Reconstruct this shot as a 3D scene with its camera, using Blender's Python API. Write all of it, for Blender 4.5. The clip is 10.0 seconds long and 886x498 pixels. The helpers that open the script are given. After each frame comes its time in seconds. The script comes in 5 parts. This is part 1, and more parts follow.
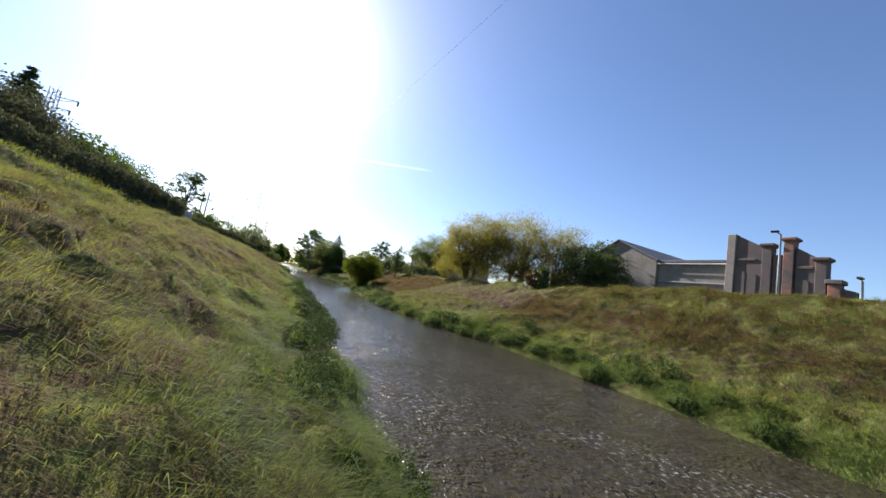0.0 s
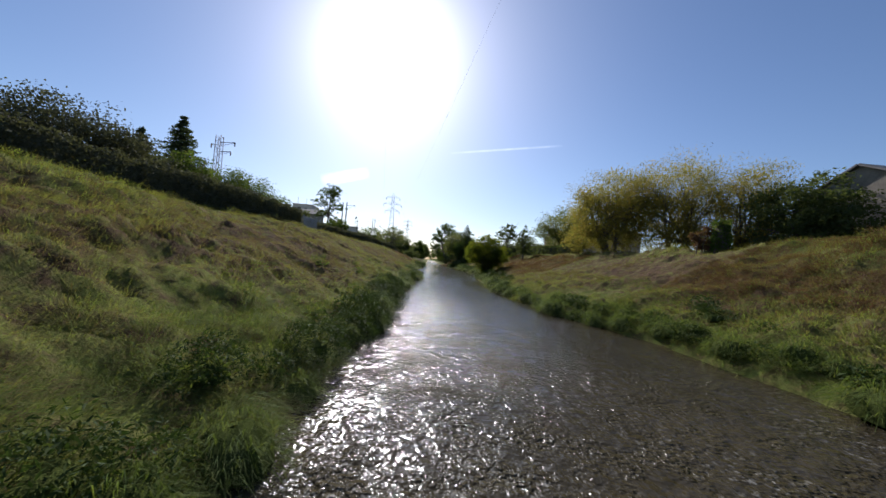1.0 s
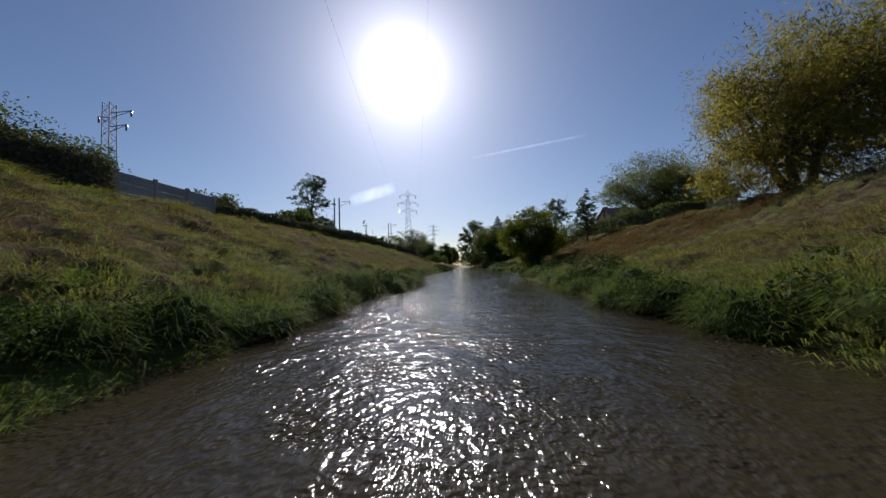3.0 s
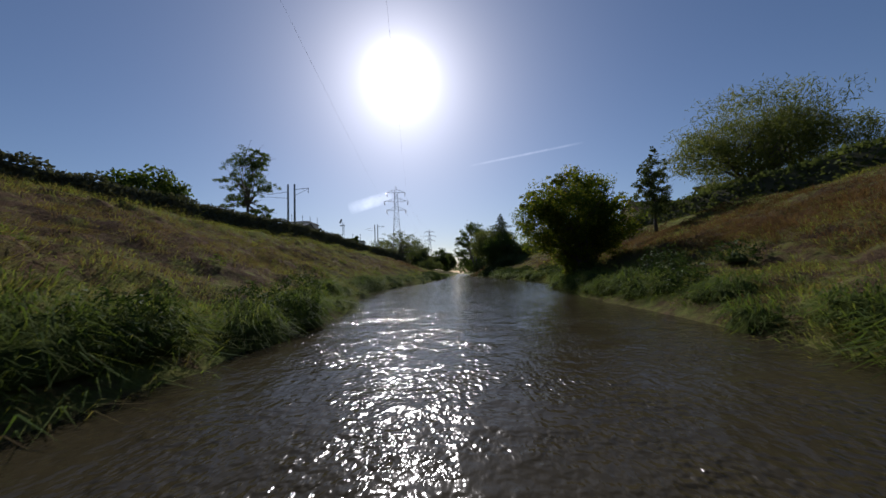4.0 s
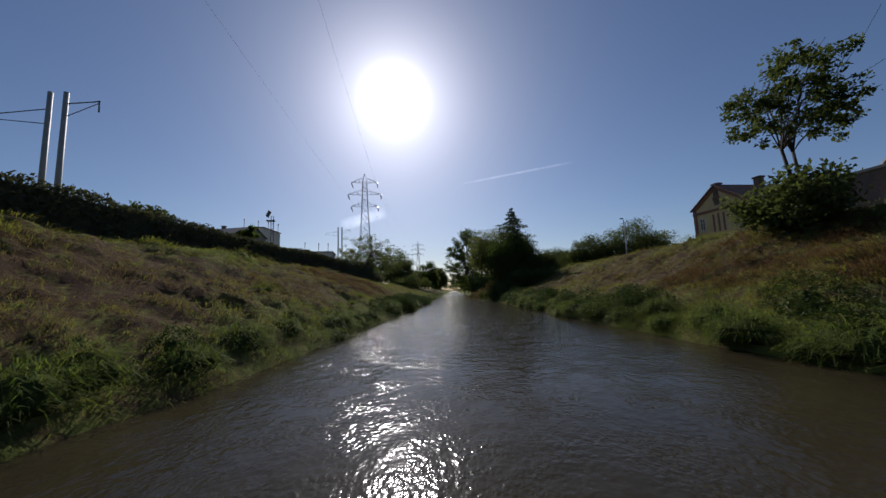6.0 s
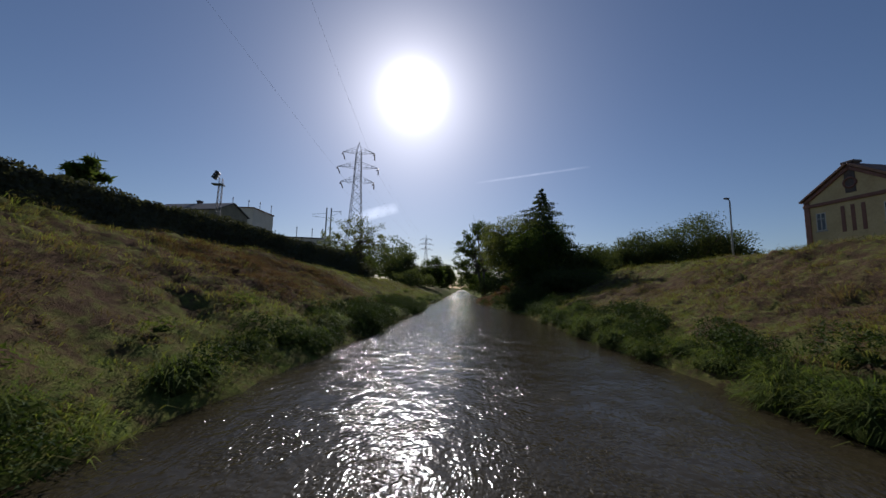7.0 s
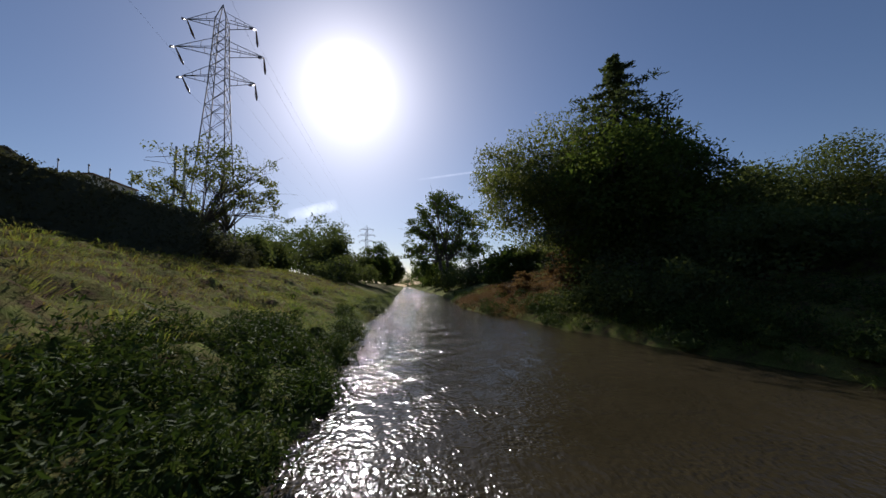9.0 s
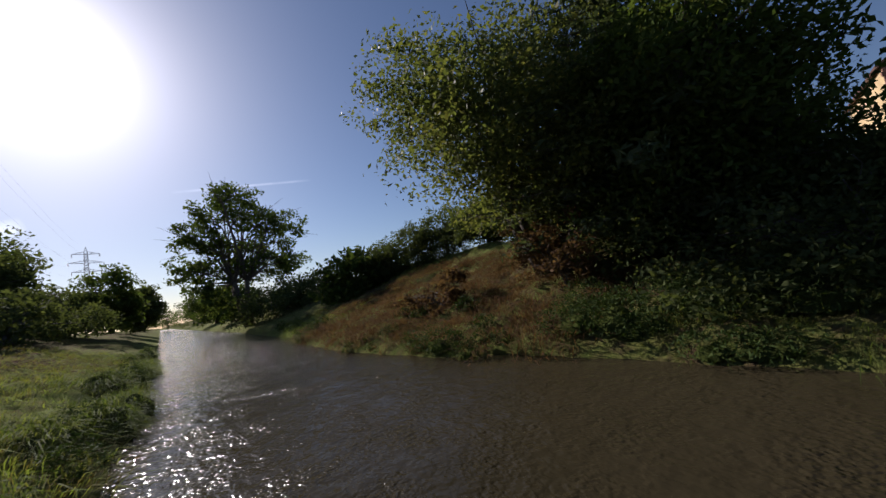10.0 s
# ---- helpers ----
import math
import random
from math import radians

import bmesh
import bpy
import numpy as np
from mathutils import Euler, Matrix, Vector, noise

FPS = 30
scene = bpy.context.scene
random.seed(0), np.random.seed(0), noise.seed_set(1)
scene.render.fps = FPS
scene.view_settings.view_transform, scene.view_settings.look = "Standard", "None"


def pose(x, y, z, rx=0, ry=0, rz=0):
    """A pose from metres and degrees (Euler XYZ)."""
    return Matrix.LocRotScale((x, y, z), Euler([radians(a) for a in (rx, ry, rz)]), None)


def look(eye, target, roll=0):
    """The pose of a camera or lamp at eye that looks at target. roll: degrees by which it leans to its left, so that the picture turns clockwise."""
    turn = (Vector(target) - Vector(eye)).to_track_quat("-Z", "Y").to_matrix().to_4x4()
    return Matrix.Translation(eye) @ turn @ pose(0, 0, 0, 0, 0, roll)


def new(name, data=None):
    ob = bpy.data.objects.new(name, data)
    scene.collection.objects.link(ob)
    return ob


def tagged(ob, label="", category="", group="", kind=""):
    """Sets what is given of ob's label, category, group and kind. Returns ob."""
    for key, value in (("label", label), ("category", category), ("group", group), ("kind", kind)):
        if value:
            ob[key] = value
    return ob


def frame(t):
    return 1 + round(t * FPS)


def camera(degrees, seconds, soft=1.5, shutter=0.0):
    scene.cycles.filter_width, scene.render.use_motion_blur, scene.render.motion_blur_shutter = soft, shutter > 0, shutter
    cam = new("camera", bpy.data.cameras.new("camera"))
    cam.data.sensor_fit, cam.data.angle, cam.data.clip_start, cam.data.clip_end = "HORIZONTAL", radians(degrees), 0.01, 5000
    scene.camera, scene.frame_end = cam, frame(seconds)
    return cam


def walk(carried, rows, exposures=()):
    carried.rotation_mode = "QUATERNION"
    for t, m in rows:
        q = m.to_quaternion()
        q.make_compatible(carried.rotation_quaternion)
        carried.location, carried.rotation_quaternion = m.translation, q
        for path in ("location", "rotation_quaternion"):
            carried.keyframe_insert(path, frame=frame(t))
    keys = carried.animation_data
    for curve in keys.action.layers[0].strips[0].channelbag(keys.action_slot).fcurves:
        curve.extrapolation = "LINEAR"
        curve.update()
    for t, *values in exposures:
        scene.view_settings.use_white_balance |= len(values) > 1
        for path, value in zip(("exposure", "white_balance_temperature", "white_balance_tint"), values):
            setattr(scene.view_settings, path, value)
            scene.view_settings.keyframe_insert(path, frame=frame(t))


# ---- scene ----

# camera: seconds, x, y, z, yaw, pitch, roll
cam = camera(103.4, 10.0, soft=1.5, shutter=0.03)
PATH = [
    (0.0, -6.62, -0.01, 2.41, -24.04, 6.71, 10.09),
    (0.5, -4.61, 1.40, 2.12, -10.00, 6.28, 8.75),
    (1.0, -3.10, 4.19, 2.28, -2.26, 1.85, 4.38),
    (1.5, -1.98, 7.79, 2.08, 2.87, 0.02, 2.72),
    (2.0, -1.15, 12.25, 1.58, 5.80, 0.94, 1.79),
    (2.5, -1.27, 17.26, 1.29, 3.65, 2.33, -1.07),
    (4.0, -0.67, 38.90, 1.01, 2.76, 4.06, -2.15),
    (4.5, -0.85, 45.90, 1.12, 2.28, 5.80, -2.41),
    (5.0, -1.07, 51.70, 1.27, 1.17, 6.37, -2.53),
    (5.5, -0.98, 58.80, 1.42, 0.89, 6.87, -2.88),
    (7.0, -0.49, 79.37, 2.08, 3.12, 6.45, 1.42),
    (7.5, -0.78, 86.43, 2.07, 3.30, 6.38, 2.05),
    (8.0, -1.28, 93.16, 2.16, 3.08, 5.43, 1.69),
    (8.5, -1.72, 99.75, 1.94, -0.17, 5.62, 1.00),
    (9.0, -2.66, 105.22, 1.80, -6.30, 5.98, -1.07),
    (9.5, -3.31, 111.97, 1.72, -15.79, 6.08, -3.43),
    (10.0, -3.85, 118.19, 2.10, -39.69, 5.50, -9.17),
]
EXPOSURES = [(t, stops + 0.2, 5950 if t < 8.5 else 6080 if t < 9.5 else 6250, 17 if t < 8.5 else 18 if t < 9.5 else 20) for t, stops in ((0.0, 1.35), (0.5, 1.0), (1.5, 0.45), (2.5, 0.1), (4.5, -0.1), (5.5, -0.12), (7.0, -0.24), (8.0, -0.28), (9.0, 0.05), (10.0, 0.22))]
walk(cam, [(t, pose(x, y, z, 0, 0, yaw) @ pose(0, 0, 0, 90 + pitch, 0, 0) @ pose(0, 0, 0, 0, 0, roll)) for t, x, y, z, yaw, pitch, roll in PATH], EXPOSURES)

# light: a low autumn sun ahead and a little to the left of the canal
SUN_EL, SUN_AZ = 30.0, -8.9
SUN_DIR = Vector((math.sin(radians(SUN_AZ)) * math.cos(radians(SUN_EL)), math.cos(radians(SUN_AZ)) * math.cos(radians(SUN_EL)), math.sin(radians(SUN_EL))))
world = bpy.data.worlds.new("world")
scene.world = world
world.use_nodes = True
wn, wl = world.node_tree.nodes, world.node_tree.links
wn.clear()
sky = wn.new("ShaderNodeTexSky")
sky.sky_type, sky.sun_disc = "NISHITA", False
sky.sun_elevation, sky.sun_rotation = radians(SUN_EL), radians(SUN_AZ)
sky.air_density, sky.dust_density, sky.ozone_density = 1.0, 0.4, 3.0
bg = wn.new("ShaderNodeBackground")
bg.inputs["Strength"].default_value = 0.056


def sky_math(op, a, b=None, clamp=False):
    k = wn.new("ShaderNodeMath")
    k.operation, k.use_clamp = op, clamp
    for i, v in enumerate((a, b)):
        if v is None:
            continue
        if isinstance(v, (int, float)):
            k.inputs[i].default_value = v
        else:
            wl.new(v, k.inputs[i])
    return k.outputs[0]


def sky_dot(v):
    k = wn.new("ShaderNodeVectorMath")
    k.operation = "DOT_PRODUCT"
    wl.new(sky_way, k.inputs[0])
    k.inputs[1].default_value = v
    return k.outputs["Value"]


def sky_add(base, fac, colour):
    m = wn.new("ShaderNodeMix")
    m.data_type, m.blend_type = "RGBA", "ADD"
    m.clamp_factor = False
    wl.new(fac, m.inputs[0])
    wl.new(base, m.inputs[6])
    m.inputs[7].default_value = (*colour, 1)
    return m.outputs[2]


sky_way = wn.new("ShaderNodeTexCoord").outputs["Generated"]
CONTRAIL = ((0.0355, 0.955, 0.2955), (0.3273, 0.889, 0.3213))
CLOUD = ((-0.3007, 0.936, 0.186), (-0.1785, 0.958, 0.2246))
# the bright haze round the sun
near_sun = sky_math("MAXIMUM", sky_dot(SUN_DIR), 0.0)
glow = sky_math("MULTIPLY", sky_math("POWER", near_sun, 700.0), 40.0)
for tight, strong in ((120.0, 8.5), (40.0, 3.1), (12.0, 1.3)):
    glow = sky_math("ADD", glow, sky_math("MULTIPLY", sky_math("POWER", near_sun, tight), strong))
lit_sky = sky_add(sky.outputs[0], glow, (1.0, 0.97, 0.92))


def streak(base, a, b, half, bright):
    """A straight wisp of cloud between two directions."""
    a, b = Vector(a).normalized(), Vector(b).normalized()
    across, mid = a.cross(b).normalized(), (a + b).normalized()
    wisp = wn.new("ShaderNodeTexNoise")
    wisp.inputs["Scale"].default_value, wisp.inputs["Detail"].default_value = 40.0, 4.0
    wl.new(sky_way, wisp.inputs["Vector"])
    off = sky_math("DIVIDE", sky_math("ABSOLUTE", sky_dot(across)), half)
    body = sky_math("SUBTRACT", 1.0, sky_math("MULTIPLY", off, off), True)
    reach = sky_math("DIVIDE", sky_math("SUBTRACT", sky_dot(mid), a.dot(mid)), 1.0 - a.dot(mid), True)
    fac = sky_math("MULTIPLY", sky_math("MULTIPLY", body, sky_math("POWER", reach, 0.6)), sky_math("MULTIPLY", wisp.outputs[0], bright))
    return sky_add(base, fac, (1.0, 1.0, 1.0))


lit_sky = streak(lit_sky, CONTRAIL[0], CONTRAIL[1], 0.0035, 4.0)
lit_sky = streak(lit_sky, CLOUD[0], CLOUD[1], 0.018, 10.0)
wo = wn.new("ShaderNodeOutputWorld")
wl.new(lit_sky, bg.inputs["Color"])
wl.new(bg.outputs[0], wo.inputs["Surface"])
sun = new("sun", bpy.data.lights.new("sun", "SUN"))
sun.data.energy, sun.data.angle, sun.data.color = 4.4, radians(0.53), (1.0, 0.93, 0.82)
sun.matrix_world = look((0, 0, 60), Vector((0, 0, 60)) - SUN_DIR)


# ---- materials ----
def material(name, rough=0.8, metal=0.0):
    m = bpy.data.materials.new(name)
    m.use_nodes = True
    n, l = m.node_tree.nodes, m.node_tree.links
    b = n["Principled BSDF"]
    b.inputs["Roughness"].default_value, b.inputs["Metallic"].default_value = rough, metal
    return m, n, l, b


def noise_node(n, l, scale, detail=4.0, rough=0.6, coords=None):
    t = n.new("ShaderNodeTexNoise")
    t.inputs["Scale"].default_value, t.inputs["Detail"].default_value, t.inputs["Roughness"].default_value = scale, detail, rough
    if coords is not None:
        l.new(coords, t.inputs["Vector"])
    return t


def ramp_node(n, l, fac, stops):
    r = n.new("ShaderNodeValToRGB")
    e = r.color_ramp.elements
    while len(e) < len(stops):
        e.new(0.5)
    for k, (p, c) in enumerate(stops):
        e[k].position, e[k].color = p, (*c, 1)
    l.new(fac, r.inputs[0])
    return r


def mix_node(n, l, fac, a, b, mode="MIX"):
    m = n.new("ShaderNodeMix")
    m.data_type, m.blend_type = "RGBA", mode
    for key, val in ((0, fac), (6, a), (7, b)):
        if isinstance(val, (int, float)):
            m.inputs[key].default_value = val
        elif isinstance(val, tuple):
            m.inputs[key].default_value = (*val, 1)
        else:
            l.new(val, m.inputs[key])
    return m.outputs[2]


def bump(n, l, b, height, strength, distance):
    k = n.new("ShaderNodeBump")
    k.inputs["Strength"].default_value, k.inputs["Distance"].default_value = strength, distance
    l.new(height, k.inputs["Height"])
    l.new(k.outputs[0], b.inputs["Normal"])
    return k


def place(n):
    return n.new("ShaderNodeTexCoord").outputs["Object"]


def plain(name, stops, scale, rough=0.8, metal=0.0, relief=0.3, dist=0.01):
    """A surface in a few tones, with grain and fine relief."""
    m, n, l, b = material(name, rough, metal)
    co = place(n)
    big, fine = noise_node(n, l, scale, 5, 0.65, co), noise_node(n, l, scale * 9, 3, 0.6, co)
    mixed = mix_node(n, l, 0.35, big.outputs[0], fine.outputs[0])
    l.new(ramp_node(n, l, mixed, stops).outputs[0], b.inputs["Base Color"])
    bump(n, l, b, fine.outputs[0], relief, dist)
    return m


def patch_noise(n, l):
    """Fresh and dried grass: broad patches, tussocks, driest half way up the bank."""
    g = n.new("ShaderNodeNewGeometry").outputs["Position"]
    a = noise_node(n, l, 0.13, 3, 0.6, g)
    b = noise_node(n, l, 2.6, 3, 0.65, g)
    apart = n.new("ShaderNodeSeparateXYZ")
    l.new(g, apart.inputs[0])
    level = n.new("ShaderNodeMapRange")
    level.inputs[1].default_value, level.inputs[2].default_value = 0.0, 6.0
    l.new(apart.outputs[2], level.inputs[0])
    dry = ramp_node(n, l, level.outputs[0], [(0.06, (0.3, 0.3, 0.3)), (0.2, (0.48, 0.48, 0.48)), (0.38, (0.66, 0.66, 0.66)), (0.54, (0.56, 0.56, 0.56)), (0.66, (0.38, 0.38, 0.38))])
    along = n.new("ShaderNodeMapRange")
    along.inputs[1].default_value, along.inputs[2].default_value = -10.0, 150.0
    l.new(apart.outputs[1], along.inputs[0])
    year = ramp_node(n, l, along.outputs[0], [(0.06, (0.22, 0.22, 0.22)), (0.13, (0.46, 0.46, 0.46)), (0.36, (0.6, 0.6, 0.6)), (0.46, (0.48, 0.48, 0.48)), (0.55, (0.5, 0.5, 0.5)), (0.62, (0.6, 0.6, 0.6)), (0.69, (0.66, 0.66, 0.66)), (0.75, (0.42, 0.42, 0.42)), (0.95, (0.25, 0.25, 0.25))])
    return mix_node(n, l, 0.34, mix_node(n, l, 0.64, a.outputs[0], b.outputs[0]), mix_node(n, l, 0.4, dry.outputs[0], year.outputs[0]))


def ground_material():
    m, n, l, b = material("grass_ground", 1.0)
    co = place(n)
    b.inputs["Specular IOR Level"].default_value = 0.02
    comb = n.new("ShaderNodeMapping")
    comb.inputs["Scale"].default_value = (0.35, 1.0, 0.5)
    comb.inputs["Rotation"].default_value = (0, 0, 0.5)
    l.new(co, comb.inputs[0])
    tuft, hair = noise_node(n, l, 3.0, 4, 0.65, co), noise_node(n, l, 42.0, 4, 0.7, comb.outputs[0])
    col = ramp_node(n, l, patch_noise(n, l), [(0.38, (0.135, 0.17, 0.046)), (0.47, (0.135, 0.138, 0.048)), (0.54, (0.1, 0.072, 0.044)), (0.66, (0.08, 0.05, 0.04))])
    # low spots of the shag are darkened in colour as well as lowered
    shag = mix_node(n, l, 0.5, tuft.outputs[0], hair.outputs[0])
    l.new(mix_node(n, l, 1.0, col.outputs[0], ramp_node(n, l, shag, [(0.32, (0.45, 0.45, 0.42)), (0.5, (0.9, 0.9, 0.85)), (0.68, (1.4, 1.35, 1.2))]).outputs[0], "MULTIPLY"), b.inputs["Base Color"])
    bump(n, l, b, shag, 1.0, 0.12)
    return m


def leafy(name, stops, through_light=0.45, rough=0.5, patches=False, spread_by=0.5, shine=0.07):
    """Leaves or blades: tones by piece, and light that shines through them."""
    m, n, l, b = material(name, rough)
    g = n.new("ShaderNodeNewGeometry")
    if patches:
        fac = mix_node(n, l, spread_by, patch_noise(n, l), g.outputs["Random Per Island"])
    else:
        big = noise_node(n, l, 0.5, 2, 0.5, g.outputs["Position"])
        fac = mix_node(n, l, spread_by, big.outputs[0], g.outputs["Random Per Island"])
    col = ramp_node(n, l, fac, stops).outputs[0]
    l.new(col, b.inputs["Base Color"])
    b.inputs["Specular IOR Level"].default_value = shine
    t = n.new("ShaderNodeBsdfTranslucent")
    l.new(mix_node(n, l, 1.0, col, (1.5, 1.5, 0.7), "MULTIPLY"), t.inputs["Color"])
    mx = n.new("ShaderNodeMixShader")
    mx.inputs[0].default_value = through_light
    l.new(b.outputs[0], mx.inputs[1])
    l.new(t.outputs[0], mx.inputs[2])
    l.new(mx.outputs[0], n["Material Output"].inputs["Surface"])
    return m


GROUND = ground_material()
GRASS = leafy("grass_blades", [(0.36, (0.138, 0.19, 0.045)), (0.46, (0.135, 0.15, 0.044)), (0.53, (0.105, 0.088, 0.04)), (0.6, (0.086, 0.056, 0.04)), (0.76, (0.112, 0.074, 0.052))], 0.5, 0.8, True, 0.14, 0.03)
LUSH = leafy("lush_grass", [(0.2, (0.05, 0.08, 0.022)), (0.6, (0.082, 0.112, 0.03)), (0.9, (0.125, 0.13, 0.042))], 0.46, 0.7, shine=0.04)
WEED = leafy("weed_leaves", [(0.2, (0.02, 0.038, 0.012)), (0.6, (0.04, 0.064, 0.018)), (0.9, (0.08, 0.1, 0.03))], 0.2, 0.7, shine=0.05)
HEDGE = leafy("hedge_leaves", [(0.2, (0.06, 0.066, 0.048)), (0.7, (0.09, 0.094, 0.064)), (0.95, (0.12, 0.12, 0.075))], 0.2, 0.8, shine=0.02)
WILLOW = leafy("yellowing_leaves", [(0.2, (0.1, 0.105, 0.034)), (0.5, (0.155, 0.142, 0.046)), (0.8, (0.23, 0.175, 0.055))], 0.62, 0.7, shine=0.03)
GREEN = leafy("green_leaves", [(0.2, (0.042, 0.068, 0.02)), (0.6, (0.07, 0.1, 0.028)), (0.9, (0.11, 0.115, 0.04))], 0.42, 0.8, shine=0.02)
DARK = leafy("dark_leaves", [(0.2, (0.052, 0.07, 0.03)), (0.7, (0.082, 0.1, 0.042)), (0.95, (0.115, 0.12, 0.05))], 0.36, 0.8, shine=0.02)
BUSHY = leafy("bush_leaves", [(0.2, (0.045, 0.07, 0.014)), (0.6, (0.09, 0.115, 0.018)), (0.85, (0.27, 0.22, 0.035)), (0.95, (0.17, 0.07, 0.035))], 0.66, 0.7, shine=0.03)
SILVER = leafy("grey_green_leaves", [(0.2, (0.06, 0.078, 0.028)), (0.6, (0.1, 0.118, 0.04)), (0.9, (0.17, 0.15, 0.06))], 0.5)
NEEDLE = leafy("conifer_needles", [(0.2, (0.045, 0.062, 0.036)), (0.8, (0.078, 0.098, 0.05))], 0.36, 0.8, shine=0.02)
RUST = leafy("dry_stems", [(0.2, (0.07, 0.042, 0.028)), (0.6, (0.11, 0.066, 0.042)), (0.9, (0.15, 0.1, 0.06))], 0.35, 0.8, shine=0.02)
TURF = plain("matted_turf", [(0.3, (0.03, 0.042, 0.012)), (0.7, (0.07, 0.085, 0.024))], 6.0, 1.0, 0, 0.8, 0.03)
TURF.node_tree.nodes["Principled BSDF"].inputs["Specular IOR Level"].default_value = 0.0
BARK = plain("bark", [(0.3, (0.035, 0.028, 0.022)), (0.7, (0.11, 0.09, 0.07))], 3.0, 0.9, 0, 0.8, 0.03)
STEEL = plain("galvanised_steel", [(0.3, (0.06, 0.064, 0.068)), (0.7, (0.12, 0.124, 0.128))], 2.0, 0.7, 0.1, 0.1, 0.003)
POLE = plain("grey_pole", [(0.3, (0.22, 0.22, 0.21)), (0.7, (0.34, 0.34, 0.32))], 2.0, 0.6, 0.1, 0.1, 0.003)
PORCELAIN = plain("brown_insulator", [(0.3, (0.07, 0.04, 0.03)), (0.7, (0.13, 0.08, 0.06))], 4.0, 0.25)
RENDER = plain("weathered_render", [(0.3, (0.12, 0.105, 0.085)), (0.5, (0.22, 0.195, 0.155)), (0.7, (0.3, 0.27, 0.22))], 0.5, 0.9, 0, 0.3, 0.01)
OCHRE = plain("ochre_render", [(0.3, (0.4, 0.28, 0.14)), (0.55, (0.56, 0.42, 0.22)), (0.75, (0.62, 0.5, 0.28))], 0.5, 0.9, 0, 0.3, 0.01)
PALE = plain("pale_render", [(0.3, (0.46, 0.42, 0.38)), (0.7, (0.64, 0.59, 0.54))], 0.5, 0.9, 0, 0.2, 0.01)
ROOFING = plain("dark_roofing", [(0.3, (0.05, 0.05, 0.055)), (0.7, (0.12, 0.12, 0.125))], 1.2, 0.7, 0, 0.3, 0.01)
TILE = plain("red_brown_roof", [(0.3, (0.12, 0.06, 0.04)), (0.7, (0.22, 0.12, 0.08))], 1.5, 0.8, 0, 0.4, 0.02)
CONCRETE = plain("concrete", [(0.3, (0.2, 0.2, 0.19)), (0.7, (0.36, 0.35, 0.33))], 0.8, 0.9, 0, 0.3, 0.01)
TRIM = plain("red_trim", [(0.3, (0.16, 0.07, 0.05)), (0.7, (0.25, 0.12, 0.09))], 1.5, 0.85)
OLD_PLASTER = plain("flaking_plaster", [(0.3, (0.16, 0.13, 0.11)), (0.55, (0.26, 0.22, 0.18)), (0.75, (0.34, 0.3, 0.25))], 0.9, 0.9, 0, 0.5, 0.02)
SOOT = plain("sooty_render", [(0.3, (0.07, 0.058, 0.048)), (0.7, (0.14, 0.115, 0.095))], 1.2, 0.9, 0, 0.4, 0.01)
BLACKISH = plain("black_paint", [(0.3, (0.015, 0.015, 0.017)), (0.7, (0.04, 0.04, 0.045))], 3.0, 0.5)


def brick_material(name, one, two):
    m, n, l, b = material(name, 0.9)
    co = place(n)
    t = n.new("ShaderNodeTexBrick")
    t.inputs["Scale"].default_value = 4.0
    t.inputs["Color1"].default_value, t.inputs["Color2"].default_value, t.inputs["Mortar"].default_value = (*one, 1), (*two, 1), (0.17, 0.15, 0.135, 1)
    rot = n.new("ShaderNodeMapping")
    rot.inputs["Rotation"].default_value = (radians(90), 0, radians(90))
    l.new(co, rot.inputs[0])
    l.new(rot.outputs[0], t.inputs["Vector"])
    stain = noise_node(n, l, 0.5, 5, 0.7, co)
    soot = ramp_node(n, l, stain.outputs[0], [(0.42, (0, 0, 0)), (0.6, (1, 1, 1))])
    l.new(mix_node(n, l, soot.outputs[0], t.outputs[0], (0.085, 0.072, 0.068)), b.inputs["Base Color"])
    bump(n, l, b, t.outputs[1], -0.4, 0.01)
    return m


BRICK = brick_material("sooty_brick", (0.14, 0.082, 0.066), (0.1, 0.064, 0.056))
# orange brick brightened in its colour, as where sun falls on a pier
LIT_BRICK = brick_material("sunlit_orange_brick", (0.34, 0.13, 0.07), (0.24, 0.095, 0.055))


def glass_material():
    m, n, l, b = material("window_glass", 0.08)
    co = place(n)
    l.new(ramp_node(n, l, noise_node(n, l, 0.7, 2, 0.5, co).outputs[0], [(0.3, (0.015, 0.018, 0.02)), (0.7, (0.04, 0.045, 0.05))]).outputs[0], b.inputs["Base Color"])
    b.inputs["IOR"].default_value = 1.5
    return m


GLASS = glass_material()


